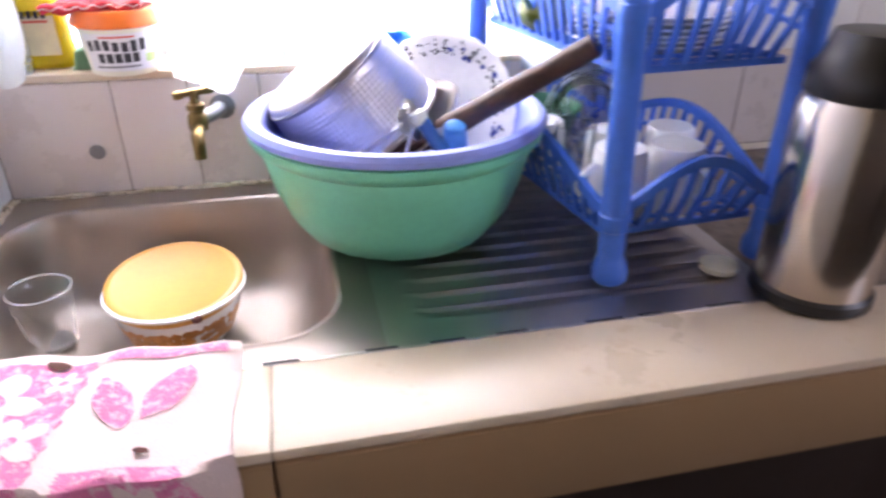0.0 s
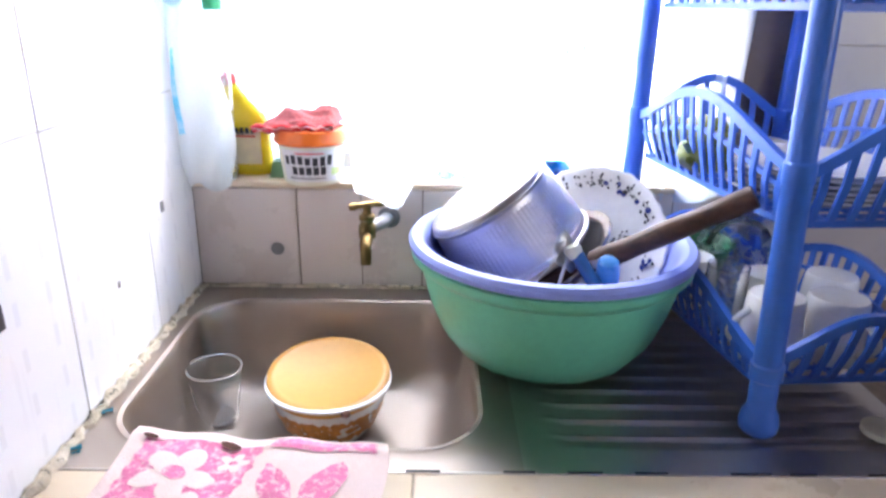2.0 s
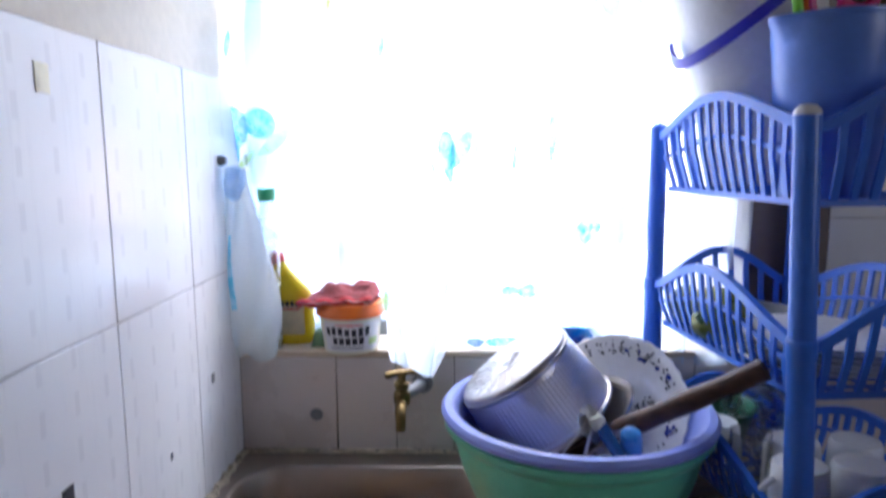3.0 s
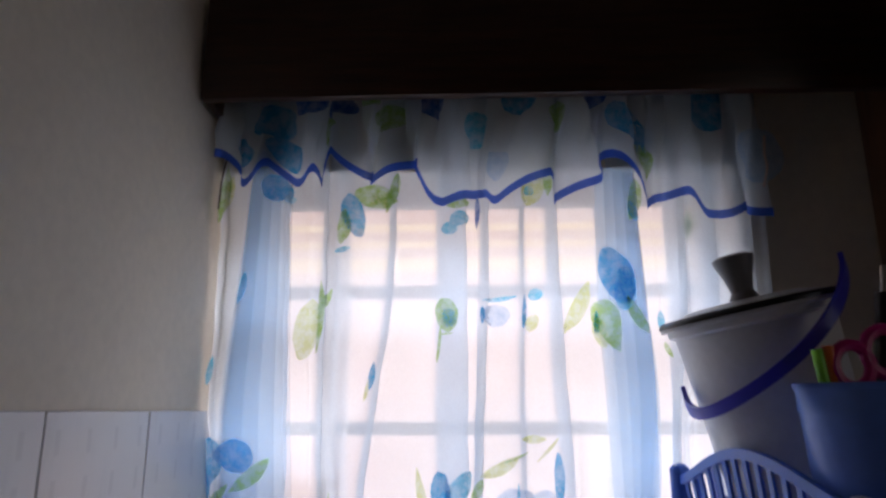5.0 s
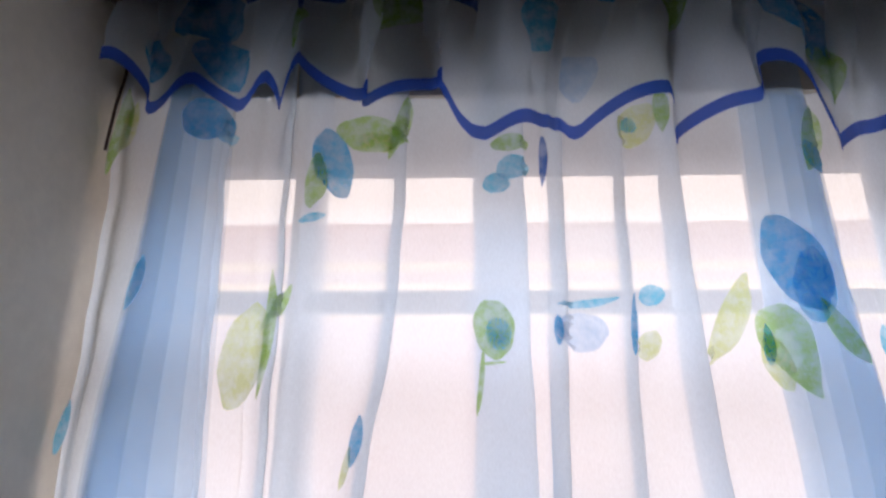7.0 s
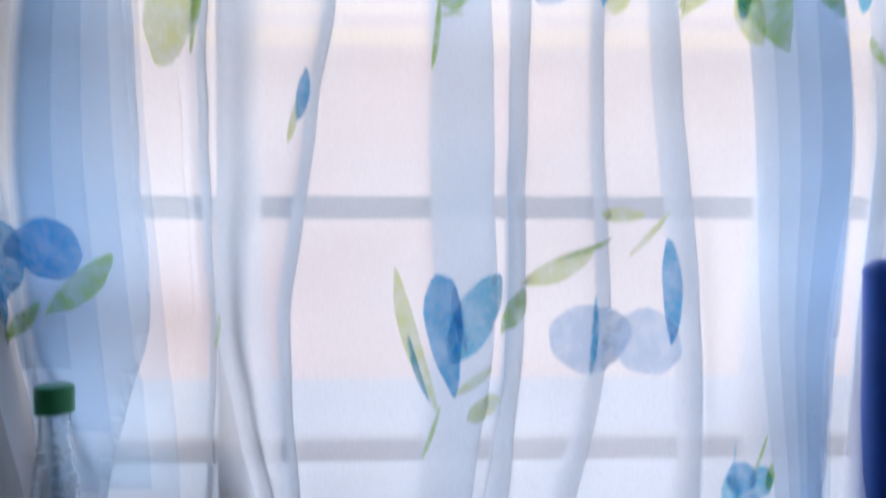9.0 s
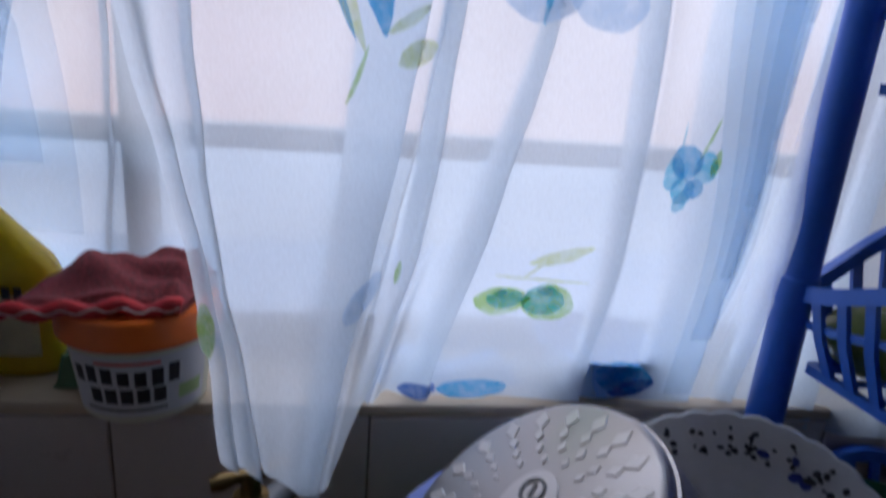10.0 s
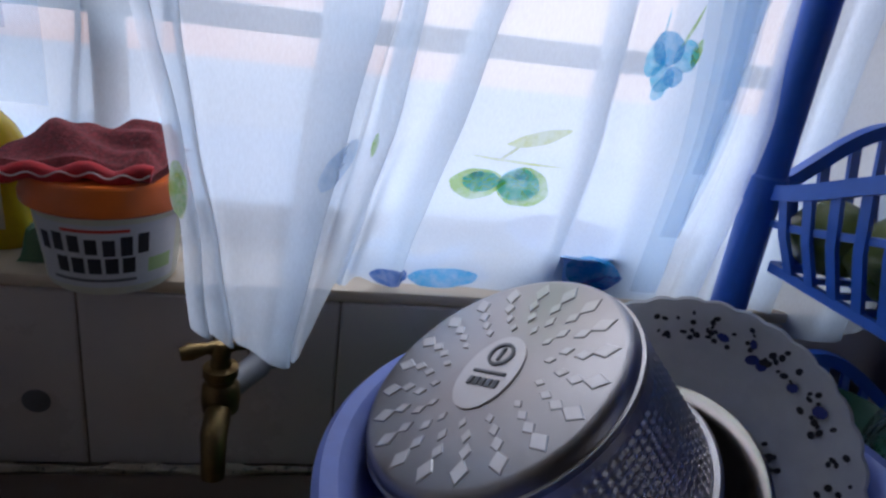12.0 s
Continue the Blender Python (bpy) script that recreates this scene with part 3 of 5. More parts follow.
part("cloth", join(sheet(towel_surface, 60, 90), sheet(towel_under, 60, 90)), M_TOWEL, towel)


def towel_patch(cx, cd, rx, rd, turn, lift=0.0009, n=20, k=4, pointed=0.0):
    bm = bmesh.new()
    c, s = math.cos(turn), math.sin(turn)
    g = [[None] * n for _ in range(k + 1)]
    mid = bm.verts.new(towel_at(cx, cd) + Vector((0, -lift if cd > 0.19 else 0, lift)))
    for j in range(1, k + 1):
        for i in range(n):
            a = 2 * math.pi * i / n
            px, py = rx * math.cos(a) * j / k, rd * math.sin(a) * j / k
            wob = 1 + 0.05 * math.sin(5 * a + 40 * cx) + 0.035 * math.sin(11 * a + 90 * cd)
            px, py = px * wob, py * wob
            py *= 1 - pointed * abs(math.cos(a)) ** 3
            x, d = cx + px * c - py * s, cd + px * s + py * c
            g[j][i] = bm.verts.new(towel_at(x, max(0.002, d)) + Vector((0, -lift, lift)))
    for i in range(n):
        bm.faces.new((mid, g[1][i], g[1][(i + 1) % n]))
        for j in range(1, k):
            bm.faces.new((g[j][i], g[j + 1][i], g[j + 1][(i + 1) % n], g[j][(i + 1) % n]))
    return bm


# pink field with pale daisies, and pink leaves
def towel_field(l0, l1, r0, r1, d0, d1, lift=0.0012):
    """A printed ground between two slanting edges."""
    def f(u, v):
        d = d0 + (d1 - d0) * v
        a = l0 + (l1 - l0) * v + 0.0016 * math.sin(90 * v + 3)
        b = r0 + (r1 - r0) * v + 0.0022 * math.sin(70 * v) + 0.0012 * math.sin(230 * v)
        return towel_at(a + (b - a) * u, d) + Vector((0, -lift, lift))
    return sheet(f, 40, 60)


part("print_field", towel_field(0.132, 0.1, 0.262, 0.215, 0.02, 0.34), M_TOWELP, towel, "pink printed ground")
part("print_field", towel_field(0.275, 0.268, 0.385, 0.386, 0.004, 0.024), M_TOWELP, towel, "pink printed border strip")
part("print_field", towel_field(0.262, 0.25, 0.352, 0.375, 0.168, 0.225), M_TOWELP, towel, "pink printed ground")
for cx, cd, s in ((0.181, 0.075, 0.024), (0.212, 0.132, 0.019), (0.15, 0.17, 0.018), (0.236, 0.048, 0.01), (0.19, 0.24, 0.022), (0.318, 0.205, 0.013)):
    for k in range(5):
        a = k * 2 * math.pi / 5 + 0.3 + 20 * cx
        part("petal", towel_patch(cx + s * math.cos(a), cd + s * math.sin(a), s * 0.85, s * 0.56, a, 0.0021, 16, 3), M_TOWEL, towel)
    part("flower_centre", towel_patch(cx, cd, s * 0.52, s * 0.42, 0, 0.0028, 12, 2), M_TOWELP, towel)
for cx, cd, rx, rd, a in ((0.288, 0.085, 0.036, 0.017, 1.2), (0.336, 0.077, 0.038, 0.019, 2.1), (0.35, 0.26, 0.045, 0.02, 2.2), (0.28, 0.27, 0.045, 0.02, 0.9)):
    part("leaf_print", towel_patch(cx, cd, rx, rd, a, 0.0015, 24, 5, 0.5), M_TOWELP, towel, "pink printed leaf")
for cx, cd, r in ((0.135, 0.018, 0.009), (0.322, 0.15, 0.007), (0.225, 0.02, 0.012)):
    part("burn_mark", towel_patch(cx, cd, r, r * 0.5, 0.2, 0.0031, 12, 2), M_SCORCH, towel, "small burnt hole")


# ---- basins on the drainboard ----
basin = thing("plastic_basin", (0.605, -0.215, TOP), "mint green plastic washing basin on the drainboard", "basin")


def flutes(a, k):
    return 1 + (0.012 * max(0, math.cos(14 * a)) ** 2 if k in (3, 4) else 0)


part("body", lathe([(0.0, 0.004), (0.085, 0.002), (0.1, 0.003), (0.126, 0.015), (0.15, 0.047), (0.166, 0.088), (0.176, 0.127), (0.177, 0.135),
                    (0.174, 0.134), (0.171, 0.124), (0.146, 0.05), (0.1, 0.014), (0.0, 0.012)], (0.605, -0.215, TOP), 112, wave=flutes), M_MINT, basin)
part("rim", lathe([(0.1765, 0.134), (0.1785, 0.1355), (0.186, 0.142), (0.1905, 0.148), (0.191, 0.156), (0.186, 0.158), (0.175, 0.138)], (0.605, -0.215, TOP), 112, close=True), M_MINT, basin, "turned-out mint green rim")
inner = thing("plastic_basin", (0.605, -0.215, TOP + 0.02), "periwinkle blue plastic basin nested inside the green one", "basin")
part("body", lathe([(0.0, 0.022), (0.095, 0.022), (0.13, 0.06), (0.162, 0.12), (0.1745, 0.152), (0.1685, 0.158), (0.155, 0.12), (0.125, 0.065), (0.09, 0.03), (0.0, 0.03)], (0.605, -0.216, TOP), 96), M_VIOLET, inner)
part("rim", lathe([(0.1745, 0.152), (0.178, 0.1555), (0.186, 0.157), (0.193, 0.161), (0.1945, 0.168), (0.19, 0.174), (0.18, 0.175), (0.173, 0.17), (0.1685, 0.158)], (0.605, -0.216, TOP), 96, close=True), M_VIOLET, inner, "broad periwinkle blue rim")

# aluminium pot, upside down and leaning
PN = Vector((-0.575, -0.01, 0.818)).normalized()
PC = Vector((0.513, -0.177, 1.122))
pot = thing("cooking_pot", PC - PN * 0.1, "aluminium pot with dimpled sides lying upside down in the basin", "pot")
prot = Vector((0, 0, 1)).rotation_difference(PN).to_matrix().to_4x4()
pm = Matrix.Translation(PC) @ prot


bm = bmesh.new()
seg, rows = 360, 60
grid = []
for j in range(rows + 1):
    h = -0.014 - j / rows * 0.094
    r0 = 0.0915 + 0.0085 * j / rows
    ring = []
    for i in range(seg):
        a = 2 * math.pi * i / seg
        d = 0.001 * math.sin(math.pi * (i / 4 + j / 4)) * math.sin(math.pi * (i / 4 - j / 4)) * (1 if 4 < j < rows - 3 else 0)
        ring.append(bm.verts.new(pm @ Vector(((r0 + d) * math.cos(a), (r0 + d) * math.sin(a), h))))
    grid.append(ring)
for a, b in zip(grid, grid[1:]):
    for i in range(seg):
        bm.faces.new((a[i], a[(i + 1) % seg], b[(i + 1) % seg], b[i]))
part("body", bm, M_ALU, pot, "dimpled aluminium side")
part("base_plate", moved(lathe([(0.0, 0.0), (0.0835, 0.0), (0.0875, -0.0015), (0.0895, -0.0045), (0.0905, -0.009), (0.0925, -0.0095), (0.0925, -0.0135), (0.0905, -0.016), (0.0, -0.017)], (0, 0, 0), 96), pm), M_BASEALU, pot, "scuffed thick pot base")
part("rim", moved(lathe([(0.0985, -0.106), (0.1035, -0.1075), (0.105, -0.11), (0.103, -0.113), (0.098, -0.112), (0.096, -0.108)], (0, 0, 0), 96, close=True), pm), M_STEEL, pot)
for ringr, count, size in ((0.0735, 20, 0.0052), (0.0605, 20, 0.0036), (0.0495, 18, 0.003), (0.0395, 14, 0.0024)):
    for k in range(count):
        a = 2 * math.pi * (k + 0.5 * (count % 4 == 0)) / count
        c, s = math.cos(a), math.sin(a)
        bmd = bmesh.new()
        pts = [(size * 1.5, 0), (0, size), (-size * 1.5, 0), (0, -size)]
        top = [bmd.verts.new((ringr * c + px * c - py * s, ringr * s + px * s + py * c, 0.0007)) for px, py in pts]
        low = [bmd.verts.new((ringr * c + 1.25 * (px * c - py * s), ringr * s + 1.25 * (px * s + py * c), -0.0004)) for px, py in pts]
        bmd.faces.new(top)
        for i in range(4):
            bmd.faces.new((low[i], low[(i + 1) % 4], top[(i + 1) % 4], top[i]))
        part("diamond_stud", moved(bmd, pm), M_DIAM, pot, smooth=False)
turn = pm @ pose(0, 0, 0, 0, 0, 40)


def plate_patch(rx, ry, z, cx=0, cy=0, n=40):
    bm = bmesh.new()
    bm.faces.new([bm.verts.new((cx + rx * math.cos(2 * math.pi * i / n), cy + ry * math.sin(2 * math.pi * i / n), z)) for i in range(n)])
    r = bmesh.ops.extrude_face_region(bm, geom=list(bm.faces))
    for v in r["geom"]:
        if isinstance(v, bmesh.types.BMVert):
            v.co.z -= 0.001
    return bm


part("maker_oval", moved(plate_patch(0.03, 0.021, 0.0012), turn), M_DIAM, pot, "smooth oval stamp")
part("stamp_ring", moved(lathe([(0.0072, 0.0), (0.0095, 0.0), (0.0095, 0.0009), (0.0072, 0.0009)], (0.014, 0, 0.0012), 28, close=True), turn), M_GREY, pot)
part("stamp_bar", moved(box((0.009, -0.0012, 0.0012), (0.019, 0.0012, 0.002)), turn), M_GREY, pot)
part("stamp_bar", moved(box((-0.002, -0.014, 0.0012), (0.0, 0.012, 0.002)), turn), M_GREY, pot)
for k in range(5):
    part("stamp_bar", moved(box((-0.012, -0.013 + k * 0.005, 0.0012), (-0.006, -0.0095 + k * 0.005, 0.002)), turn), M_GREY, pot)

# second steel vessel rim beside the pot
QN = PN
QC = PC - PN * 0.132 + Vector((0.012, -0.006, 0.004))
qm = Matrix.Translation(QC) @ Vector((0, 0, 1)).rotation_difference(QN).to_matrix().to_4x4()
pan = thing("steel_bowl", QC, "shiny steel bowl under the leaning pot", "bowl")
part("body", moved(lathe([(0.0, -0.028), (0.06, -0.027), (0.085, -0.018), (0.1, 0.0), (0.112, 0.003), (0.115, 0.006), (0.113, 0.009), (0.104, 0.007), (0.098, 0.002), (0.08, -0.014), (0.0, -0.023)], (0, 0, 0), 80), qm), M_FLASK, pan)

# scalloped plate
LN = Vector((-0.45, -0.72, 0.52)).normalized()
LC = Vector((0.673, -0.15, 1.037))
lm = Matrix.Translation(LC) @ Vector((0, 0, 1)).rotation_difference(LN).to_matrix().to_4x4() @ Matrix.Scale(1.07, 4)
plate = thing("dinner_plate", LC, "white scalloped plate with dark blue flower border, leaning in the basin", "plate")


def scallop(a, k):
    return 1 + (0.018 * abs(math.sin(17 * a)) if k in (4, 5, 6) else 0.008 * abs(math.sin(17 * a)) if k == 3 else 0)


part("body", moved(lathe([(0.0, 0.0), (0.06, 0.0), (0.073, 0.004), (0.09, 0.013), (0.106, 0.0175), (0.108, 0.0165), (0.1065, 0.0155), (0.075, 0.0), (0.06, -0.004), (0.0, -0.004)], (0, 0, 0), 136, wave=scallop), lm), M_WHITE, plate)
rnd = random.Random(21)
for k in range(170):
    a = rnd.uniform(0, 2 * math.pi)
    r = rnd.uniform(0.081, 0.1)
    big = rnd.random() < 0.14
    s = rnd.uniform(0.0034, 0.005) if big else rnd.uniform(0.0014, 0.0028)
    h = lerp_table([(0.073, 0.004), (0.09, 0.013), (0.106, 0.0175)], r) + 0.0018
    slope = Matrix.Rotation(a, 4, "Z") @ Matrix.Translation((r, 0, h)) @ Matrix.Rotation(-0.4, 4, "Y") @ Matrix.Rotation(rnd.uniform(0, 3.1), 4, "Z")
    bmf = bmesh.new()
    sq = rnd.uniform(0.55, 1.0)
    bmf.faces.new([bmf.verts.new((s * math.cos(b), s * sq * math.sin(b), 0)) for b in [i * math.pi / 4 for i in range(8)]])
    part("flower_mark" if big else "leaf_mark", moved(bmf, lm @ slope), M_PLBLUE if big else M_INK, plate)
FX, FY = 0.045, -0.012
for k in range(34):
    a, r = rnd.uniform(0, 6.28), rnd.uniform(0.002, 0.02)
    s = rnd.uniform(0.0014, 0.003)
    bmf = bmesh.new()
    bmf.faces.new([bmf.verts.new((FX + r * math.cos(a) + s * math.cos(b), FY + r * 0.7 * math.sin(a) + s * 0.7 * math.sin(b), 0.0012)) for b in [i * math.pi / 4 for i in range(8)]])
    part("leaf_mark", moved(bmf, lm), M_INK, plate)

# wooden ladle, spoons, blue handles
LE, LS = Vector((0.806, -0.358, 1.17)), Vector((0.65, -0.285, 1.06))
d = (LE - LS)
ladle = thing("wooden_ladle", LS, "dark brown wooden cooking stick resting on the basin rim", "ladle")
n = 14
part("handle", moved(tube([LS + d * (i / n) for i in range(n + 1)], 0.01, 14, [0.0148 + 0.0008 * math.sin(i * 1.1) - 0.0015 * i / n for i in range(n + 1)]), Matrix()), M_LADLE, ladle)
part("paddle", ribbon([LS - d * 0.5, LS - d * 0.25, LS], 0.026, 0.01, (0.4, -0.5, 0.7)), M_LADLE, ladle)
for k, (a, b, c) in enumerate((((0.535, -0.372, 1.068), (0.565, -0.362, 1.078), (0.6, -0.33, 1.092)), ((0.562, -0.377, 1.07), (0.58, -0.362, 1.083), (0.597, -0.345, 1.1)), ((0.59, -0.372, 1.066), (0.596, -0.362, 1.08), (0.603, -0.345, 1.09)))):
    sp = thing("spoon", a, "stainless steel spoon among the dishes in the basin", "spoon", "spoons in the basin")
    path = bez(a, Vector(a) * 0.6 + Vector(b) * 0.4, b, c, 10)
    part("handle", ribbon(path, 0.008, 0.0022, (0.2, -0.7, 0.7)), M_SPOON, sp)
    part("bowl", moved(lathe([(0.0, -0.004), (0.009, -0.002), (0.0125, 0.001), (0.0132, 0.0015), (0.009, -0.001), (0.0, -0.003)], (0, 0, 0), 20), Matrix.Translation(c) @ pose(0, 0, 0, 65, 10, 20 * k) @ Matrix.Diagonal((1, 1.5, 1, 1))), M_SPOON, sp)
peeler = thing("peeler", (0.635, -0.35, 1.06), "peeler with a glossy blue plastic handle", "peeler")
part("handle", tube([(0.652, -0.352, 1.05), (0.65, -0.356, 1.065), (0.648, -0.36, 1.08), (0.647, -0.362, 1.09), (0.647, -0.363, 1.093)], 0.013, 14, [0.012, 0.0135, 0.0135, 0.0125, 0.009]), M_BLUEH, peeler)
part("blade", ribbon([(0.645, -0.34, 1.08), (0.63, -0.3, 1.06)], 0.01, 0.002), M_STEEL, peeler)
brush = thing("scrubbing_brush", (0.628, -0.345, 1.06), "small blue brush with pale bristles", "brush")
part("handle", tube(bez((0.635, -0.37, 1.06), (0.628, -0.362, 1.07), (0.62, -0.352, 1.082), (0.614, -0.346, 1.092), 8), 0.0085, 10), M_NAVY, brush)
part("bristles", lathe([(0.0, 0.0), (0.009, 0.0), (0.011, 0.008), (0.009, 0.014), (0.0, 0.015)], (0.612, -0.345, 1.09), 16, (-0.4, 0.1, 0.9)), M_TUB, brush)


# ---- tap ----
tap = thing("water_tap", (0.339, -0.005, 1.03), "tarnished brass bib tap on the tiled wall", "tap")
TX = 0.339
part("inlet", tube([(TX + 0.03, 0.0, 1.028), (TX + 0.022, -0.03, 1.028), (TX + 0.01, -0.05, 1.028), (TX, -0.068, 1.028)], 0.011, 14), M_GREY, tap, "dark corroded pipe stub")
part("flange", lathe([(0.0, 0.0), (0.017, 0.0), (0.019, 0.004), (0.013, 0.01), (0.0, 0.011)], (TX + 0.03, 0.0, 1.028), 24, (0, -1, 0)), M_GREY, tap)
part("body", lathe([(0.0, -0.012), (0.0135, -0.011), (0.0145, 0.0), (0.0135, 0.01), (0.0105, 0.013), (0.0105, 0.017), (0.013, 0.019), (0.013, 0.026), (0.008, 0.028), (0.0065, 0.036), (0.0, 0.037)], (TX, -0.07, 1.026), 24), M_BRASS, tap)
part("spout", tube([(TX, -0.07, 1.02), (TX, -0.086, 1.018), (TX, -0.1, 1.012), (TX + 0.001, -0.108, 1.0), (TX + 0.001, -0.11, 0.984)], 0.008, 14, [0.009, 0.0098, 0.0098, 0.0088, 0.0086]), M_BRASS, tap)
part("handle", join(tube([(TX - 0.027, -0.078, 1.066), (TX - 0.02, -0.076, 1.067), (TX - 0.01, -0.072, 1.068), (TX, -0.07, 1.068), (TX + 0.01, -0.067, 1.069), (TX + 0.02, -0.063, 1.07), (TX + 0.027, -0.06, 1.07)], 0.005, 12, [0.0052, 0.0066, 0.0045, 0.0065, 0.0045, 0.0066, 0.0052]),
                    lathe([(0.0, 0.0), (0.007, 0.0), (0.008, 0.008), (0.005, 0.013), (0.0, 0.014)], (TX, -0.07, 1.06), 16)), M_BRASS, tap, "worn brass cross handle")


# ---- on the window sill ----
tub = thing("paste_tub", (0.252, 0.02, SILL), "cream washing paste tub with an orange lid and printed label", "tub")
TC = (0.242, 0.014, SILL)
part("body", lathe([(0.0, 0.0), (0.044, 0.0), (0.047, 0.003), (0.055, 0.066), (0.057, 0.07), (0.055, 0.072), (0.0, 0.072)], TC, 56), M_TUB, tub)
part("lid", lathe([(0.059, 0.066), (0.0615, 0.068), (0.0615, 0.074), (0.0595, 0.077), (0.0595, 0.086), (0.057, 0.089), (0.0, 0.089)], TC, 64), M_ORANGE, tub, "orange plastic lid")


def on_tub(a0, a1, z0, z1, lift, n=10):
    def f(u, v):
        a, z = radians(a0 + (a1 - a0) * u), z0 + (z1 - z0) * v
        r = 0.047 + 0.008 * (z - 0.003) / 0.063 + lift
        return TC[0] + r * math.sin(a), TC[1] - r * math.cos(a), TC[2] + z
    return sheet(f, n, 2)


part("label", on_tub(-50, 75, 0.008, 0.06, 0.0006, 24), M_WPLAST, tub, "printed paper label")
for k in range(7):
    part("print_bar", on_tub(-42 + k * 13, -33 + k * 13, 0.036 + 0.0015 * math.sin(k), 0.05 + 0.002 * math.sin(k * 1.3), 0.0012, 4), M_INK, tub)
for k in range(5):
    part("print_bar", on_tub(-28 + k * 13, -18 + k * 13, 0.02, 0.033, 0.0012, 4), M_INK, tub)
part("print_bar", on_tub(-35, 35, 0.013, 0.0155, 0.0012, 12), M_GREY, tub)
part("print_swoosh", on_tub(-20, 30, 0.054, 0.0565, 0.0012, 12), M_RED, tub, "thin red swoosh")
part("print_leaf", on_tub(45, 68, 0.018, 0.03, 0.0012, 8), M_PGREENP, tub, "green leaf mark")

rag = thing("scouring_cloth", (0.235, -0.005, SILL + 0.089), "folded red scouring cloth lying on the tub lid", "cloth")


def rag_at(u, v):
    x = -0.074 + 0.124 * u
    y = -0.05 + 0.075 * v
    fold = 0.01 + 0.013 * smooth01((v - 0.15) / 0.5) + 0.006 * u - 0.008 * smooth01((0.3 - u) / 0.3) + 0.003 * math.sin(13 * u + 5 * v) + 0.002 * math.sin(31 * u * v + 2)
    edge = smooth01(min(v, 1 - v) / 0.12) * smooth01(min(u, 1 - u) / 0.1)
    return TC[0] - 0.008 + x + 0.012 * v, TC[1] + y + 0.012 * u, TC[2] + 0.0905 + fold * (0.25 + 0.75 * edge)


bm = sheet(rag_at, 40, 30)
low = sheet(lambda u, v: (rag_at(u, v)[0], rag_at(u, v)[1], TC[2] + 0.0897), 40, 30)
part("cloth", join(bm, low), M_SPONGE, rag)
part("edge", tube([Vector(rag_at(u / 24, 0.0)) + Vector((0, -0.001, 0.003 * math.sin(u * 0.9))) for u in range(25)], 0.0062, 10), M_REDEDGE, rag, "bright red stitched edge")
part("stitching", tube([Vector(rag_at(u / 48, 0.0)) + Vector((0, -0.0072, 0.001 + 0.0018 * math.sin(u * 0.8))) for u in range(49)], 0.0007, 5), M_THREAD, rag, "pale zigzag stitching")

bottle = thing("soap_bottle", (0.128, 0.062, SILL), "yellow dish soap bottle with a red cap", "bottle")
BC = Vector((0.128, 0.062, SILL))


def bottle_surface(u, v):
    h = v * 0.15
    w = lerp_table([(0, 0.033), (0.008, 0.037), (0.06, 0.037), (0.1, 0.035), (0.13, 0.024), (0.15, 0.012)], h)
    dd = lerp_table([(0, 0.02), (0.008, 0.023), (0.09, 0.022), (0.15, 0.011)], h)
    lean = -0.026 * smooth01((h - 0.08) / 0.065)
    a = 2 * math.pi * u
    c, s = math.cos(a), math.sin(a)
    return BC + Vector((lean + w * math.copysign(abs(c) ** 0.75, c), dd * math.copysign(abs(s) ** 0.75, s), h))


bm = sheet(bottle_surface, 40, 30)
bmesh.ops.remove_doubles(bm, verts=bm.verts, dist=0.0001)
bmesh.ops.contextual_create(bm, geom=[e for e in bm.edges if e.is_boundary and e.verts[0].co.z < SILL + 0.001])
part("body", bm, M_YELLOW, bottle)
part("cap", lathe([(0.0135, 0.0), (0.0135, 0.014), (0.009, 0.019), (0.006, 0.024), (0.0, 0.025)], BC + Vector((-0.026, 0, 0.149)), 20, (-0.3, 0, 1)), M_RED, bottle, "red nozzle cap")
part("label", sheet(lambda u, v: (BC.x - 0.026 + 0.05 * u, BC.y - 0.0245 + 0.002 * (2 * u - 1) ** 2, SILL + 0.02 + 0.055 * v), 8, 4), M_LABEL, bottle, "cream label with faded print")
part("label_band", box((BC.x - 0.024, BC.y - 0.0262, SILL + 0.066), (BC.x + 0.016, BC.y - 0.0256, SILL + 0.069)), M_RED, bottle)
for k in range(4):
    part("print_bar", box((BC.x - 0.018 + k * 0.009, BC.y - 0.0262, SILL + 0.072), (BC.x - 0.012 + k * 0.009, BC.y - 0.0256, SILL + 0.082)), M_INK, bottle)

clear = thing("plastic_bottle", (0.098, 0.016, SILL), "clear plastic bottle with a green screw cap", "bottle")
part("body", lathe([(0.0, 0.0), (0.016, 0.0), (0.019, 0.004), (0.019, 0.16), (0.018, 0.2), (0.0125, 0.245), (0.011, 0.27), (0.0095, 0.27), (0.0095, 0.245), (0.017, 0.195), (0.018, 0.16), (0.018, 0.005), (0.0, 0.004)], (0.098, 0.016, SILL), 32), M_CLEARP, clear)
part("cap", lathe([(0.0, 0.022), (0.0135, 0.022), (0.015, 0.02), (0.015, 0.0), (0.0, 0.0)], (0.098, 0.016, SILL + 0.266), 28, wave=lambda a, k: 1 + 0.02 * math.cos(24 * a)), M_GREEN, clear, "green ribbed screw cap")
scrub = thing("scouring_pad", (0.185, 0.045, SILL), "small dark green scouring pad on the sill", "scouring pad")
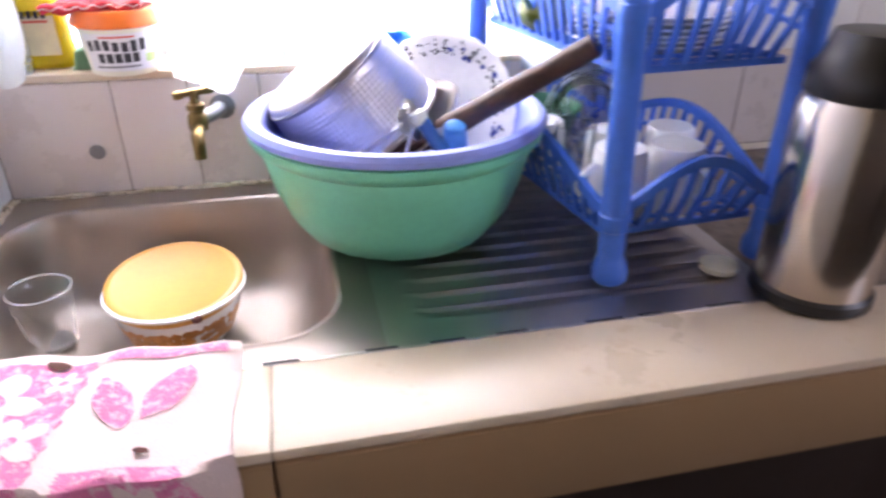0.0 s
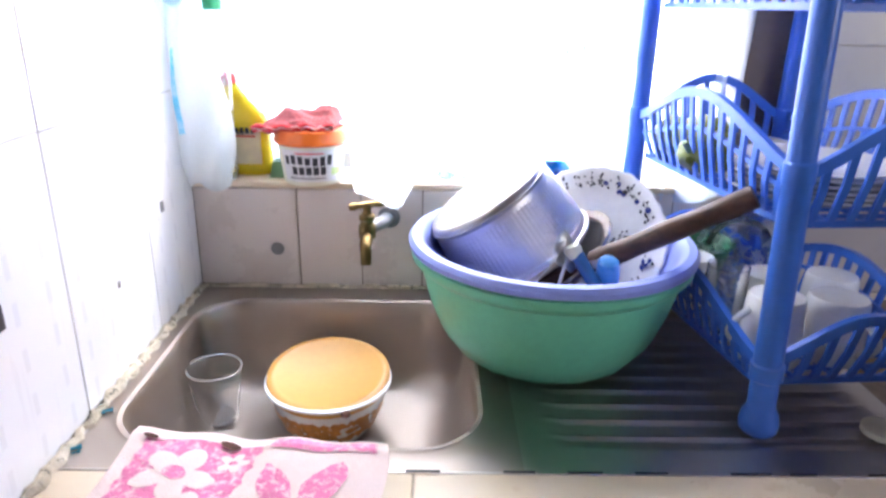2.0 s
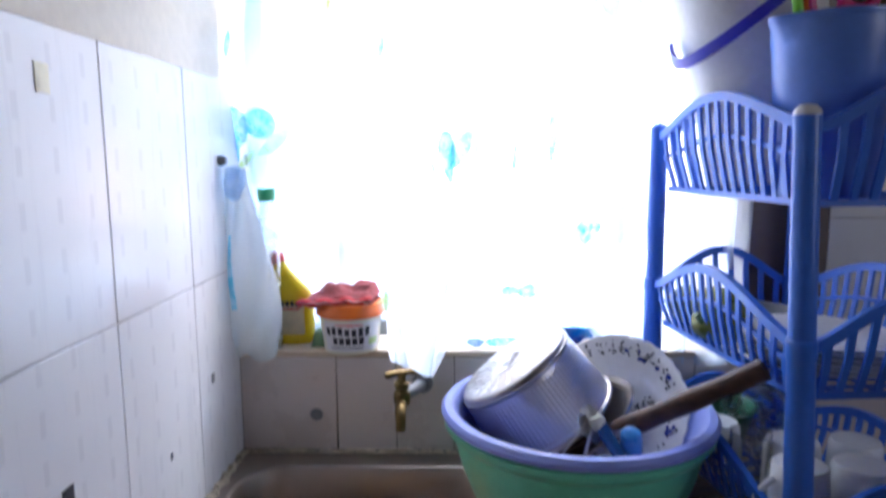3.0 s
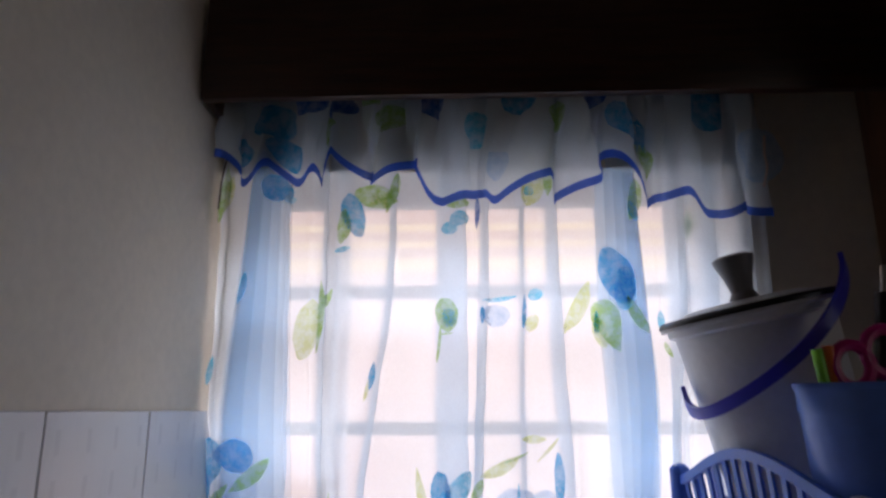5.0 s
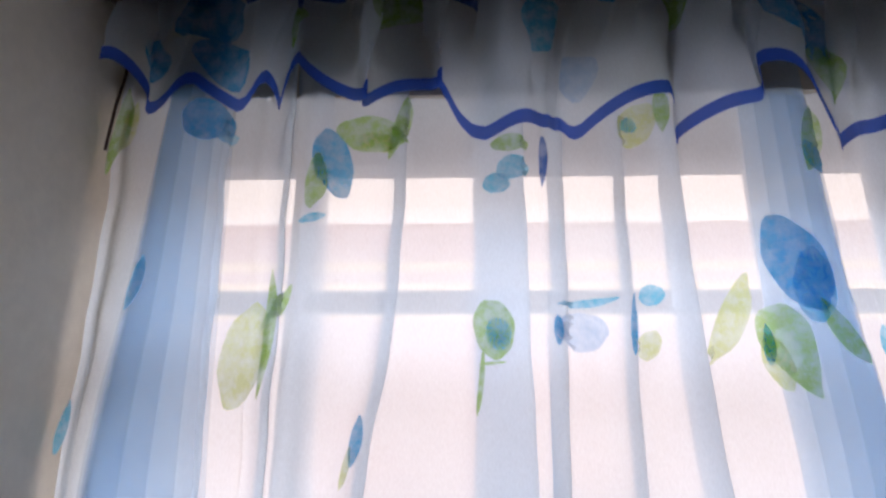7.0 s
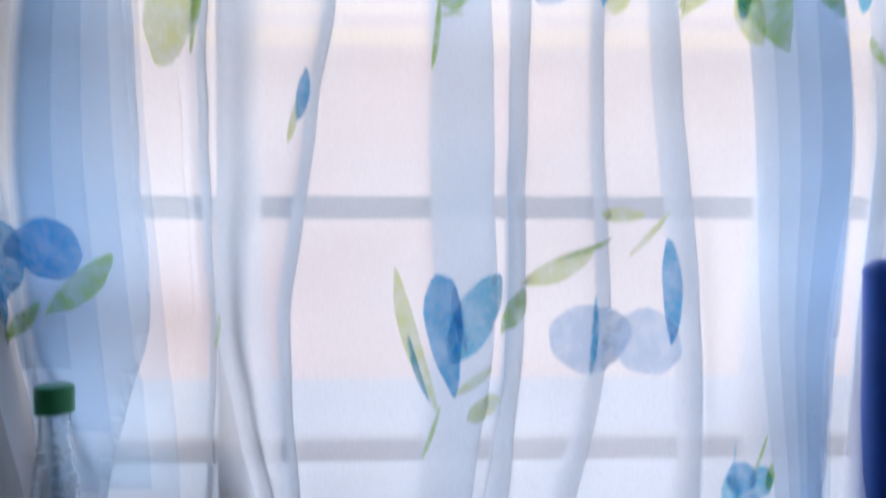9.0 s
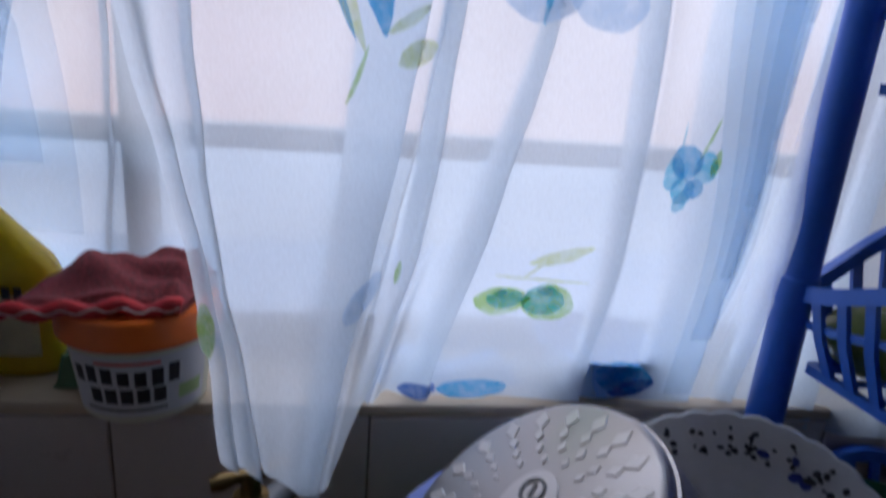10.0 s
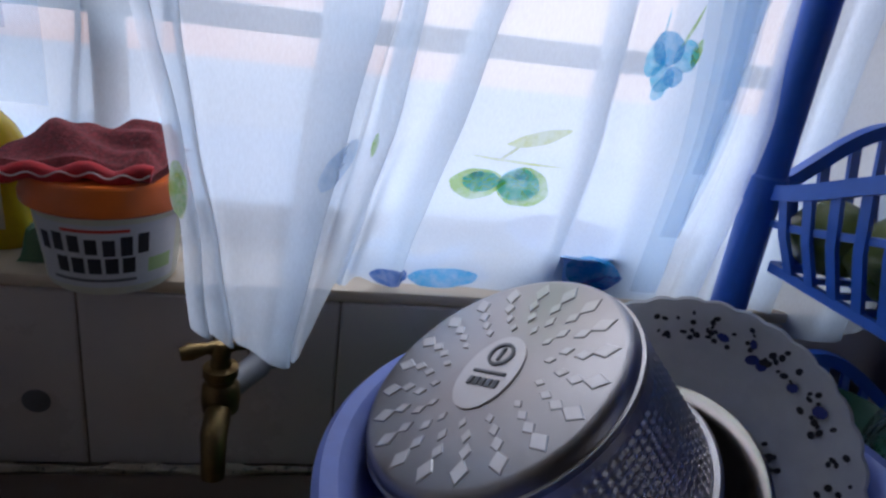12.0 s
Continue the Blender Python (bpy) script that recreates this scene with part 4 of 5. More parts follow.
part("pad", sheet(lambda u, v: (0.166 + 0.035 * u, 0.02 + 0.04 * v, SILL + 0.001 + 0.026 * smooth01(min(u, 1 - u) * 5) * smooth01(min(v, 1 - v) * 5) + 0.002 * math.sin(30 * u) * math.sin(25 * v)), 16, 16), M_OLIVE, scrub)
dish = thing("plastic_dish", (0.63, 0.04, SILL), "blue plastic dish on the sill behind the curtain", "dish")
part("body", lathe([(0.0, 0.002), (0.032, 0.0), (0.037, 0.002), (0.054, 0.042), (0.058, 0.045), (0.055, 0.046), (0.036, 0.005), (0.0, 0.005)], (0.632, 0.048, SILL), 40), M_SKY, dish)
fold = thing("folded_cloth", (0.48, 0.05, SILL), "folded blue cloth on the window sill", "cloth")
part("cloth", sheet(lambda u, v: (0.43 + 0.13 * u, 0.035 + 0.04 * v, SILL + 0.001 + (0.016 + 0.008 * math.sin(9 * u)) * smooth01(min(u, 1 - u) * 6) * smooth01(min(v, 1 - v) * 4)), 24, 10), M_BLUEH, fold)


# ---- dish rack ----
CBL, CFL, CFR, CBR = Vector((0.765, -0.024, 0)), Vector((0.82, -0.416, 0)), Vector((1.048, -0.398, 0)), Vector((0.998, -0.02, 0))
CORNERS = [CBL, CFL, CFR, CBR]
rack = thing("dish_rack", (0.9, -0.22, TOP), "three-tier cobalt blue plastic dish rack on the drainboard", "dish rack")
TIERS = ((0.955, 0.99, 1.047), (1.15, 1.21, 1.268), (1.372, 1.455, 1.503))
for c in CORNERS:
    top = 1.468
    post = part("post", lathe([(0.0, 0.001), (0.018, 0.001), (0.0215, 0.005), (0.0225, 0.014), (0.021, 0.024), (0.0175, 0.031), (0.0165, 0.034), (0.0158, 0.037), (0.0158, 0.07), (0.0185, 0.072), (0.0185, 0.09), (0.016, 0.092), (0.0152, 0.3),
                               (0.0165, 0.302), (0.0165, 0.322), (0.0145, 0.324), (0.014, top - TOP), (0.0, top - TOP)], (c.x + (0.01 if c is CFL else 0), c.y, TOP), 24, (-0.04 if c is CFL else 0, 0, 1)), M_RACK, rack)
    part("post_cap", lathe([(0.0, 0.012), (0.008, 0.0105), (0.0135, 0.005), (0.0145, 0.0), (0.0, 0.0)], (c.x - (0.0127 if c is CFL else 0), c.y, top - 0.001), 20), M_WPLAST if c is CFL else M_RACK, post, "pale end cap" if c is CFL else "")


def rim_z(t, zj, zp):
    return zj + (zp - zj) * math.sin(math.pi * t) ** 1.5


mid = (CBL + CFL + CFR + CBR) / 4
for zf, zj, zp in TIERS:
    tray = part("tray", join(*[ribbon([CORNERS[i].lerp(mid, 0.1) + Vector((0, 0, zf)), CORNERS[(i + 1) % 4].lerp(mid, 0.1) + Vector((0, 0, zf))], 0.008, 0.006) for i in range(4)]), M_RACK, rack)
    for i in range(4):
        a, b = CORNERS[i], CORNERS[(i + 1) % 4]
        long_side = i % 2 == 0
        n = 30
        path = [a.lerp(b, k / n) + Vector((0, 0, rim_z(k / n, zj, zp))) for k in range(n + 1)]
        out = (b - a).cross(Vector((0, 0, 1))).normalized()
        if out.dot(mid - a) > 0:
            out = -out
        bow = [p + out * 0.010 * math.sin(math.pi * k / n) for k, p in enumerate(path)]
        part("tray_rim", ribbon(bow, 0.0125, 0.009), M_RACK, tray)
        la, lb = a.lerp(mid, 0.1), b.lerp(mid, 0.1)
        if long_side:
            part("tray_rail", ribbon([p.lerp(la.lerp(lb, k / n) + Vector((0, 0, zf)), 0.4) for k, p in enumerate(bow)], 0.006, 0.0055), M_RACK, tray)
        m = 16 if long_side else 9
        for k in range(1, m):
            t = k / m
            j = t * n
            p = bow[int(j)].lerp(bow[min(n, int(j) + 1)], j - int(j))
            q = la.lerp(lb, t) + Vector((0, 0, zf))
            part("slat", ribbon([q, q.lerp(p, 0.5) + out * 0.004, p], 0.0088, 0.0042, (b - a).normalized()), M_RACK, tray)
    for k in range(1, 13):
        t = k / 13
        part("floor_bar", ribbon([CBL.lerp(CFL, t).lerp(mid, 0.1) + Vector((0, 0, zf)), CBR.lerp(CFR, t).lerp(mid, 0.1) + Vector((0, 0, zf))], 0.005, 0.004), M_RACK, tray)
    for k in (0.25, 0.5, 0.75):
        part("floor_bar", ribbon([CBL.lerp(CBR, k).lerp(mid, 0.1) + Vector((0, 0, zf - 0.001)), CFL.lerp(CFR, k).lerp(mid, 0.1) + Vector((0, 0, zf - 0.001))], 0.005, 0.004), M_RACK, tray)


# cups and glasses on the lowest tray
def mug(x, y, z, r, h, material, label, turn=0.0, up=True, name="mug"):
    t = thing(name, (x, y, z), label, "cup", "cups on the lowest tray")
    prof = [(0.0, 0.0), (r * 0.86, 0.0), (r * 0.92, 0.004), (r, h * 0.7), (r, h), (r * 0.94, h), (r * 0.9, h * 0.5), (r * 0.82, 0.006), (0.0, 0.006)]
    if not up:
        prof = [(q, h - k) for q, k in prof]
    part("body", lathe(prof, (x, y, z), 40), material, t)
    c, s = math.cos(turn), math.sin(turn)
    part("handle", tube([(x + c * (r - 0.002 + 0.024 * math.sin(math.pi * k / 10)), y + s * (r - 0.002 + 0.024 * math.sin(math.pi * k / 10)), z + h * (0.2 + 0.6 * k / 10)) for k in range(11)], 0.0045, 8), material, t)
    return t


ZB = 0.9595
mug(0.862, -0.345, ZB, 0.036, 0.085, M_WHITE, "white ceramic mug upside down on the tray", 3.3, False)
mug(0.945, -0.335, ZB, 0.038, 0.08, M_WHITE, "white ceramic mug standing on the tray", -1.2, False)
mug(0.9, -0.25, ZB, 0.037, 0.075, M_WHITE, "white ceramic mug upside down on the tray", 1.0, False)
mug(0.985, -0.25, ZB, 0.036, 0.075, M_WHITE, "white ceramic mug upside down on the tray", 0.5, False)
mug(0.824, -0.17, ZB, 0.035, 0.07, M_WHITE, "white ceramic cup beside the glass mug", 2.4, False, "cup")
mug(0.836, -0.262, ZB, 0.027, 0.09, M_GLASS, "ribbed clear glass mug on the tray", 2.8, True, "glass_mug")
cb = thing("plastic_bowl", (0.905, -0.15, ZB), "clear plastic bowl standing on its edge", "bowl")
part("body", lathe([(0.0, -0.045), (0.035, -0.044), (0.05, -0.03), (0.062, 0.0), (0.067, 0.002), (0.067, 0.005), (0.06, 0.003), (0.048, -0.028), (0.0, -0.041)], (0.908, -0.145, ZB + 0.069), 48, (-0.25, -0.95, 0.12)), M_CLEARP, cb)
gb = thing("plastic_bowl", (0.855, -0.085, ZB), "dark green plastic bowl at the back of the lowest tray", "bowl")
part("body", lathe([(0.0, 0.0), (0.042, 0.0), (0.046, 0.003), (0.064, 0.062), (0.069, 0.066), (0.068, 0.069), (0.061, 0.064), (0.044, 0.006), (0.0, 0.005)], (0.85, -0.085, ZB), 48), M_DKGREEN, gb)

# plates on the middle tray
ZM = 1.1545
for k in range(6):
    r = 0.098 - 0.002 * (k % 3)
    x, y = 0.905 + 0.004 * math.sin(k * 2.1), -0.29 + 0.004 * math.cos(k * 1.7)
    p = solid("side_plate", lathe([(0.0, 0.0), (r * 0.6, 0.0), (r * 0.66, 0.001), (r, 0.013), (r * 1.005, 0.0145), (r * 0.99, 0.0155), (r * 0.64, 0.004), (0.0, 0.0035)], (x, y, ZM + 0.0062 * k), 64), M_WHITE,
              "white plate in the stack on the middle tray", "plate", "stacked plates")
tin = thing("baking_tray", (0.9, -0.1, ZM), "dark metal baking tray behind the plates", "tray")
part("body", lathe([(0.0, 0.0), (0.06, 0.0), (0.072, 0.028), (0.078, 0.03), (0.078, 0.032), (0.07, 0.03), (0.058, 0.003), (0.0, 0.003)], (0.89, -0.105, ZM), 48), M_GREY, tin)
for x, y, k, long in ((0.808, -0.062, 1.0, 0.0), (0.83, -0.125, 1.15, 0.5), (0.815, -0.185, 0.95, 1.1)):
    veg = thing("vegetable", (x, y, ZM), "dull green pepper lying in the middle tray", "vegetable", "vegetables in the tray")
    part("body", moved(lathe([(0.0, -0.042), (0.014, -0.038), (0.026, -0.02), (0.029, 0.005), (0.024, 0.028), (0.012, 0.038), (0.0, 0.035)], (0, 0, 0), 28, wave=lambda a, k: 1 + 0.08 * math.cos(4 * a)),
                       Matrix.Translation((x, y, ZM + 0.031 * k)) @ pose(0, 0, 0, 80, 0, 57 * long) @ Matrix.Scale(k, 4)), M_VEG, veg)
    part("stalk", tube([Vector((x - 0.036 * k * math.sin(long), y - 0.036 * k * math.cos(long), ZM + 0.036 * k)), Vector((x - 0.048 * k * math.sin(long), y - 0.048 * k * math.cos(long), ZM + 0.05 * k))], 0.004, 8), M_OLIVE, veg)

# bucket and jug on the top tray
ZT = 1.3765
AX = Vector((-0.2, -0.03, 0.979)).normalized()
B0 = Vector((0.89, -0.155, ZT + 0.018))
bm4 = Matrix.Translation(B0) @ Vector((0, 0, 1)).rotation_difference(AX).to_matrix().to_4x4() @ Matrix.Diagonal((1, 1, 1.17, 1))
bucket = thing("bucket", B0, "white plastic bucket with a blue handle and grey-knobbed lid", "bucket")
part("body", moved(lathe([(0.0, 0.0), (0.078, 0.0), (0.083, 0.004), (0.1, 0.235), (0.108, 0.238), (0.108, 0.25), (0.103, 0.25), (0.096, 0.235), (0.079, 0.006), (0.0, 0.005)], (0, 0, 0), 72), bm4), M_WPLAST, bucket)
part("bucket_lid", moved(lathe([(0.0, 0.012), (0.07, 0.011), (0.1, 0.005), (0.113, 0.001), (0.116, -0.006), (0.113, -0.007), (0.109, 0.0), (0.0, 0.004)], (0, 0, 0.252), 72), bm4), M_WPLAST, bucket, "white lid with a dark rim")
part("lid_rim", moved(lathe([(0.112, 0.004), (0.1165, 0.001), (0.117, -0.003), (0.1145, -0.003)], (0, 0, 0.2525), 72, close=True), bm4), M_BLACK, bucket, "dark rubber rim")
part("knob", moved(lathe([(0.0, 0.0), (0.02, 0.0), (0.018, 0.006), (0.014, 0.012), (0.019, 0.03), (0.026, 0.046), (0.027, 0.052), (0.02, 0.055), (0.0, 0.055)], (0, 0, 0.262), 28), bm4), M_GREY, bucket, "grey plastic knob")
hp = []
for k in range(25):
    a = -0.35 + 3.0 * k / 24
    hp.append(bm4 @ Vector((-0.113 * math.cos(a), -0.02 - 0.112 * math.sin(a), 0.135 + 0.15 * k / 24 + 0.045 * math.exp(-k / 2.5) - 0.026 * math.sin(math.pi * k / 24))))
part("handle", ribbon(hp, 0.015, 0.006, AX), M_BUCKH, bucket, "royal blue carrying handle")

J0 = Vector((0.87, -0.337, ZT))
jug = thing("measuring_jug", J0, "blue plastic jug holding kitchen tools", "jug")
part("body", lathe([(0.0, 0.0), (0.05, 0.0), (0.053, 0.004), (0.064, 0.172), (0.0655, 0.177), (0.0655, 0.197), (0.0675, 0.199), (0.0675, 0.204), (0.062, 0.204), (0.061, 0.172), (0.05, 0.006), (0.0, 0.005)], J0, 56,
                   wave=lambda a, k: 1 + (0.16 * max(0, math.cos(a - 3.3)) ** 24 if k in (5, 6, 7, 8) else 0)), M_JUG, jug)
part("handle", tube([J0 + Vector((0.058 + 0.035 * math.sin(math.pi * k / 12), 0.01, 0.04 + 0.11 * k / 12)) for k in range(13)], 0.007, 10), M_JUG, jug)


def tool(name, label, a, b, r, material, blade=None):
    t = thing(name, a, label, "utensil", "tools in the jug")
    part("handle", tube(bez(a, Vector(a).lerp(Vector(b), 0.3), Vector(a).lerp(Vector(b), 0.7) + Vector((0, 0, 0.004)), b, 8), r, 10), material, t)
    if blade:
        part("tip", tube([b, Vector(b) + (Vector(b) - Vector(a)).normalized() * 0.03], r * 0.45, 8), blade, t)
    return t


tool("knife", "black handled knife standing in the jug", J0 + Vector((0.0, 0.01, 0.01)), J0 + Vector((0.035, 0.0, 0.3)), 0.009, M_BLACK, M_STEEL)
tool("knife", "black handled knife leaning in the jug", J0 + Vector((0.0, -0.01, 0.01)), J0 + Vector((0.05, 0.015, 0.265)), 0.008, M_BLACK)
tool("wooden_spoon", "pale wooden spoon handle in the jug", J0 + Vector((0.01, 0.01, 0.01)), J0 + Vector((0.066, 0.02, 0.28)), 0.006, M_TUB)
tool("spatula", "dark plastic spatula in the jug", J0 + Vector((0.02, 0.0, 0.01)), J0 + Vector((0.085, -0.01, 0.23)), 0.012, M_BLACK)
tool("plastic_spoon", "lime green plastic handle in the jug", J0 + Vector((-0.02, 0.0, 0.01)), J0 + Vector((-0.047, -0.005, 0.24)), 0.006, M_LIME)
tool("plastic_spoon", "orange plastic handle in the jug", J0 + Vector((-0.015, 0.0, 0.01)), J0 + Vector((-0.037, -0.008, 0.243)), 0.006, M_ORANGE)
opener = thing("scissors", J0 + Vector((0, 0, 0.01)), "magenta handled scissors standing in the jug", "scissors")
part("blade", ribbon([J0 + Vector((0.005, -0.005, 0.012)), J0 + Vector((0.005, -0.005, 0.18))], 0.004, 0.014, (1, 0, 0)), M_STEEL, opener)
for cx, cz, r in ((-0.014, 0.222, 0.019), (0.022, 0.236, 0.021)):
    part("finger_loop", tube([J0 + Vector((cx + r * math.cos(a), -0.008, cz + r * 1.15 * math.sin(a))) for a in [2 * math.pi * k / 20 for k in range(21)]], 0.0065, 8, cap=False), M_PINK, opener)

# steel flask and a small lid at the worktop edge
flask = thing("vacuum_flask", (1.055, -0.485, TOP), "stainless steel vacuum flask with a black base", "flask")
F0 = (1.052, -0.49, TOP)
part("body", lathe([(0.0, 0.012), (0.062, 0.012), (0.063, 0.02), (0.063, 0.225), (0.056, 0.243), (0.0, 0.243)], F0, 56), M_FLASK, flask)
part("base", lathe([(0.0, 0.001), (0.064, 0.001), (0.067, 0.004), (0.067, 0.016), (0.063, 0.02), (0.0, 0.02)], F0, 48), M_BLACK, flask, "black rubber base")
part("collar", lathe([(0.058, 0.236), (0.061, 0.24), (0.06, 0.262), (0.052, 0.275), (0.044, 0.3), (0.0, 0.302)], F0, 48), M_BLACK, flask, "black plastic collar and stopper")
saucer = thing("jar_lid", (0.978, -0.42, TOP), "cream plastic jar lid lying by the rack", "lid")
part("body", lathe([(0.0, 0.01), (0.021, 0.01), (0.024, 0.008), (0.024, 0.0015), (0.0, 0.0015)], (0.978, -0.42, TOP), 36), M_TUB, saucer)


# ---- curtains ----
def knots(x0, x1, folds, y_of):
    out = [(x0, y_of(x0)), (x0 + 0.012, y_of(x0) - 0.004)]
    last = x0
    for xc, w in folds:
        m = (last + xc - w / 2) / 2
        out.append((m, y_of(m) + 0.004))
        out += [(xc + w * 0.1, y_of(xc) - 0.004), (xc + w / 2, y_of(xc) - 0.002), (xc, y_of(xc) + 0.004), (xc - w / 2, y_of(xc) + 0.0085), (xc, y_of(xc) + 0.012), (xc + w * 0.75, y_of(xc) + 0.004)]
        last = xc + w * 0.75
    out += [((last + x1) / 2, y_of(x1)), (x1, y_of(x1) + 0.003)]
    return out


class Panel:
    """A hanging cloth: its plan at several heights, its top and its hem."""

    def __init__(self, sections, top, hem, per=7):
        self.sections, self.top, self.hem, self.per, self.cache = sorted(sections, key=lambda s: -s[0]), top, hem, per, {}

    def plan(self, z):
        key = round(z, 3)
        if key not in self.cache:
            s = self.sections
            if z >= s[0][0]:
                kn = s[0][1]
            elif z <= s[-1][0]:
                kn = s[-1][1]
            else:
                for i, ((za, ka), (zb, kb)) in enumerate(zip(s, s[1:])):
                    if zb <= z <= za:
                        t, span = (za - z) / (za - zb), za - zb
                        zp, kp = s[i - 1] if i else (za + span, ka)
                        zn, kq = s[i + 2] if i + 2 < len(s) else (zb - span, kb)
                        kn = []
                        for p, a, b, q in zip(kp, ka, kb, kq):
                            pair = []
                            for c in (0, 1):
                                ma, mb = (b[c] - p[c]) * span / (zp - zb), (q[c] - a[c]) * span / (za - zn)
                                pair.append((2 * t ** 3 - 3 * t * t + 1) * a[c] + (t ** 3 - 2 * t * t + t) * ma + (3 * t * t - 2 * t ** 3) * b[c] + (t ** 3 - t * t) * mb)
                            kn.append(tuple(pair))
                        break
            pts, P = [], [kn[0]] + list(kn) + [kn[-1]]
            for i in range(1, len(P) - 2):
                for k in range(self.per):
                    t = k / self.per
                    q = []
                    for c in (0, 1):
                        p0, p1, p2, p3 = P[i - 1][c], P[i][c], P[i + 1][c], P[i + 2][c]
                        q.append(0.5 * (2 * p1 + (p2 - p0) * t + (2 * p0 - 5 * p1 + 4 * p2 - p3) * t * t + (3 * p1 - p0 - 3 * p2 + p3) * t ** 3))
                    pts.append(q)
            pts.append(list(kn[-1]))
            self.cache[key] = pts
        return self.cache[key]

    def mesh(self, rows=70):
        bm = bmesh.new()
        n = len(self.plan(self.top))
        grid = []
        base = self.plan(self.sections[-1][0])
        for j in range(rows + 1):
            row = []
            for i in range(n):
                z = self.top + (self.hem(base[i][0]) - self.top) * j / rows
                x, y = self.plan(z)[i]
                wr = 0.0006 * math.sin(38 * z + 21 * x) + 0.0005 * math.sin(77 * z - 40 * x)
                row.append(bm.verts.new((x + wr, y + wr, z)))
            grid.append(row)
        for a, b in zip(grid, grid[1:]):
            for i in range(n - 1):
                bm.faces.new((a[i], a[i + 1], b[i + 1], b[i]))
        return bm

    def front(self, x, z):
        ys = []
        p = self.plan(z)
        for (xa, ya), (xb, yb) in zip(p, p[1:]):
            if min(xa, xb) <= x <= max(xa, xb) and xa != xb:
                ys.append(ya + (yb - ya) * (x - xa) / (xb - xa))
        return min(ys) if ys else min((abs(q[0] - x), q[1]) for q in p)[1]

    def patch(self, x, z, rx, rz, turn=0.0, pointed=0.0, n=26, k=4):
        """A printed shape that follows the cloth, its long half-axis rx turned by degrees; pointed at both ends, or at one if negative."""
        bm = bmesh.new()
        c, s = math.cos(radians(turn)), math.sin(radians(turn))

        def at(px, pz):
            xx, zz = x + px * c - pz * s, z + px * s + pz * c
            return bm.verts.new((xx, self.front(xx, zz) - 0.0068, zz))

        middle = at(0, 0)
        g = []
        for j in range(1, k + 1):
            ring = []
            for i in range(n):
                a = 2 * math.pi * i / n
                ca, sa = math.cos(a), math.sin(a)
                narrow = 1 - pointed * abs(ca) ** 3 if pointed >= 0 else 1 + pointed * ((1 + ca) / 2) ** 1.5
                ragged = 1 + 0.035 * math.sin(3 * a + 50 * x) + 0.025 * math.sin(7 * a + 90 * z)
                ring.append(at(rx * ca * ragged * j / k, (rz * sa * narrow + 0.12 * rx * abs(pointed) * (ca * ca - 0.5)) * ragged * j / k))
            g.append(ring)
        for i in range(n):
            bm.faces.new((middle, g[0][i], g[0][(i + 1) % n]))
            for a, b in zip(g, g[1:]):
                bm.faces.new((a[i], b[i], b[(i + 1) % n], a[(i + 1) % n]))
        return bm


def y_left(z):
    return lambda x: 0.012 - 0.01 * (z > 1.8)


left_panel = Panel([(2.12, knots(0.044, 0.266, [(0.134, 0.062), (0.222, 0.01)], y_left(2.05))), (1.93, knots(0.044, 0.266, [(0.13, 0.066), (0.222, 0.01)], y_left(1.93))), (1.75, knots(0.044, 0.266, [(0.125, 0.08), (0.222, 0.01)], y_left(1.75))),
                    (1.58, knots(0.044, 0.266, [(0.12, 0.098), (0.22, 0.012)], lambda x: 0.014)), (1.42, knots(0.045, 0.264, [(0.112, 0.1), (0.216, 0.01)], lambda x: 0.05)), (1.27, knots(0.047, 0.268, [(0.1, 0.022), (0.2, 0.008)], lambda x: 0.086)), (1.1, knots(0.05, 0.25, [(0.1, 0.016), (0.185, 0.008)], lambda x: 0.086))], 2.12, lambda x: 1.092)


def y_mid(x):
    return -0.055 + 0.045 * smooth01((x - 0.56) / 0.14)


def y_low(x):
    return -0.085 + 0.03 * smooth01((x - 0.395) / 0.04) + 0.03 * smooth01((x - 0.56) / 0.15)


def y_hem(x):
    return -0.097 + 0.105 * smooth01((x - 0.393) / 0.034)


FOLDS = {2.12: [(0.336, 0.012), (0.432, 0.05), (0.49, 0.014), (0.549, 0.008), (0.597, 0.016), (0.705, 0.064), (0.8, 0.03)],
         1.75: [(0.331, 0.012), (0.432, 0.05), (0.485, 0.014), (0.546, 0.008), (0.597, 0.02), (0.704, 0.072), (0.795, 0.03)],
         1.58: [(0.312, 0.012), (0.432, 0.05), (0.476, 0.014), (0.539, 0.008), (0.599, 0.02), (0.708, 0.076), (0.775, 0.012)],
         1.42: [(0.3, 0.012), (0.43, 0.045), (0.467, 0.014), (0.532, 0.008), (0.602, 0.016), (0.7, 0.074), (0.762, 0.012)],
         1.25: [(0.322, 0.006), (0.408, 0.03), (0.448, 0.014), (0.49, 0.02), (0.597, 0.012), (0.68, 0.055), (0.748, 0.012)],
         1.08: [(0.35, 0.006), (0.384, 0.015), (0.414, 0.012), (0.462, 0.02), (0.6, 0.01), (0.685, 0.05), (0.745, 0.012)]}
HEM = [(0.32, 1.102), (0.33, 1.095), (0.354, 1.086), (0.378, 1.073), (0.394, 1.072), (0.404, 1.085), (0.415, 1.108), (0.426, 1.1), (0.45, 1.0905), (0.62, 1.0905), (0.8, 1.09)]
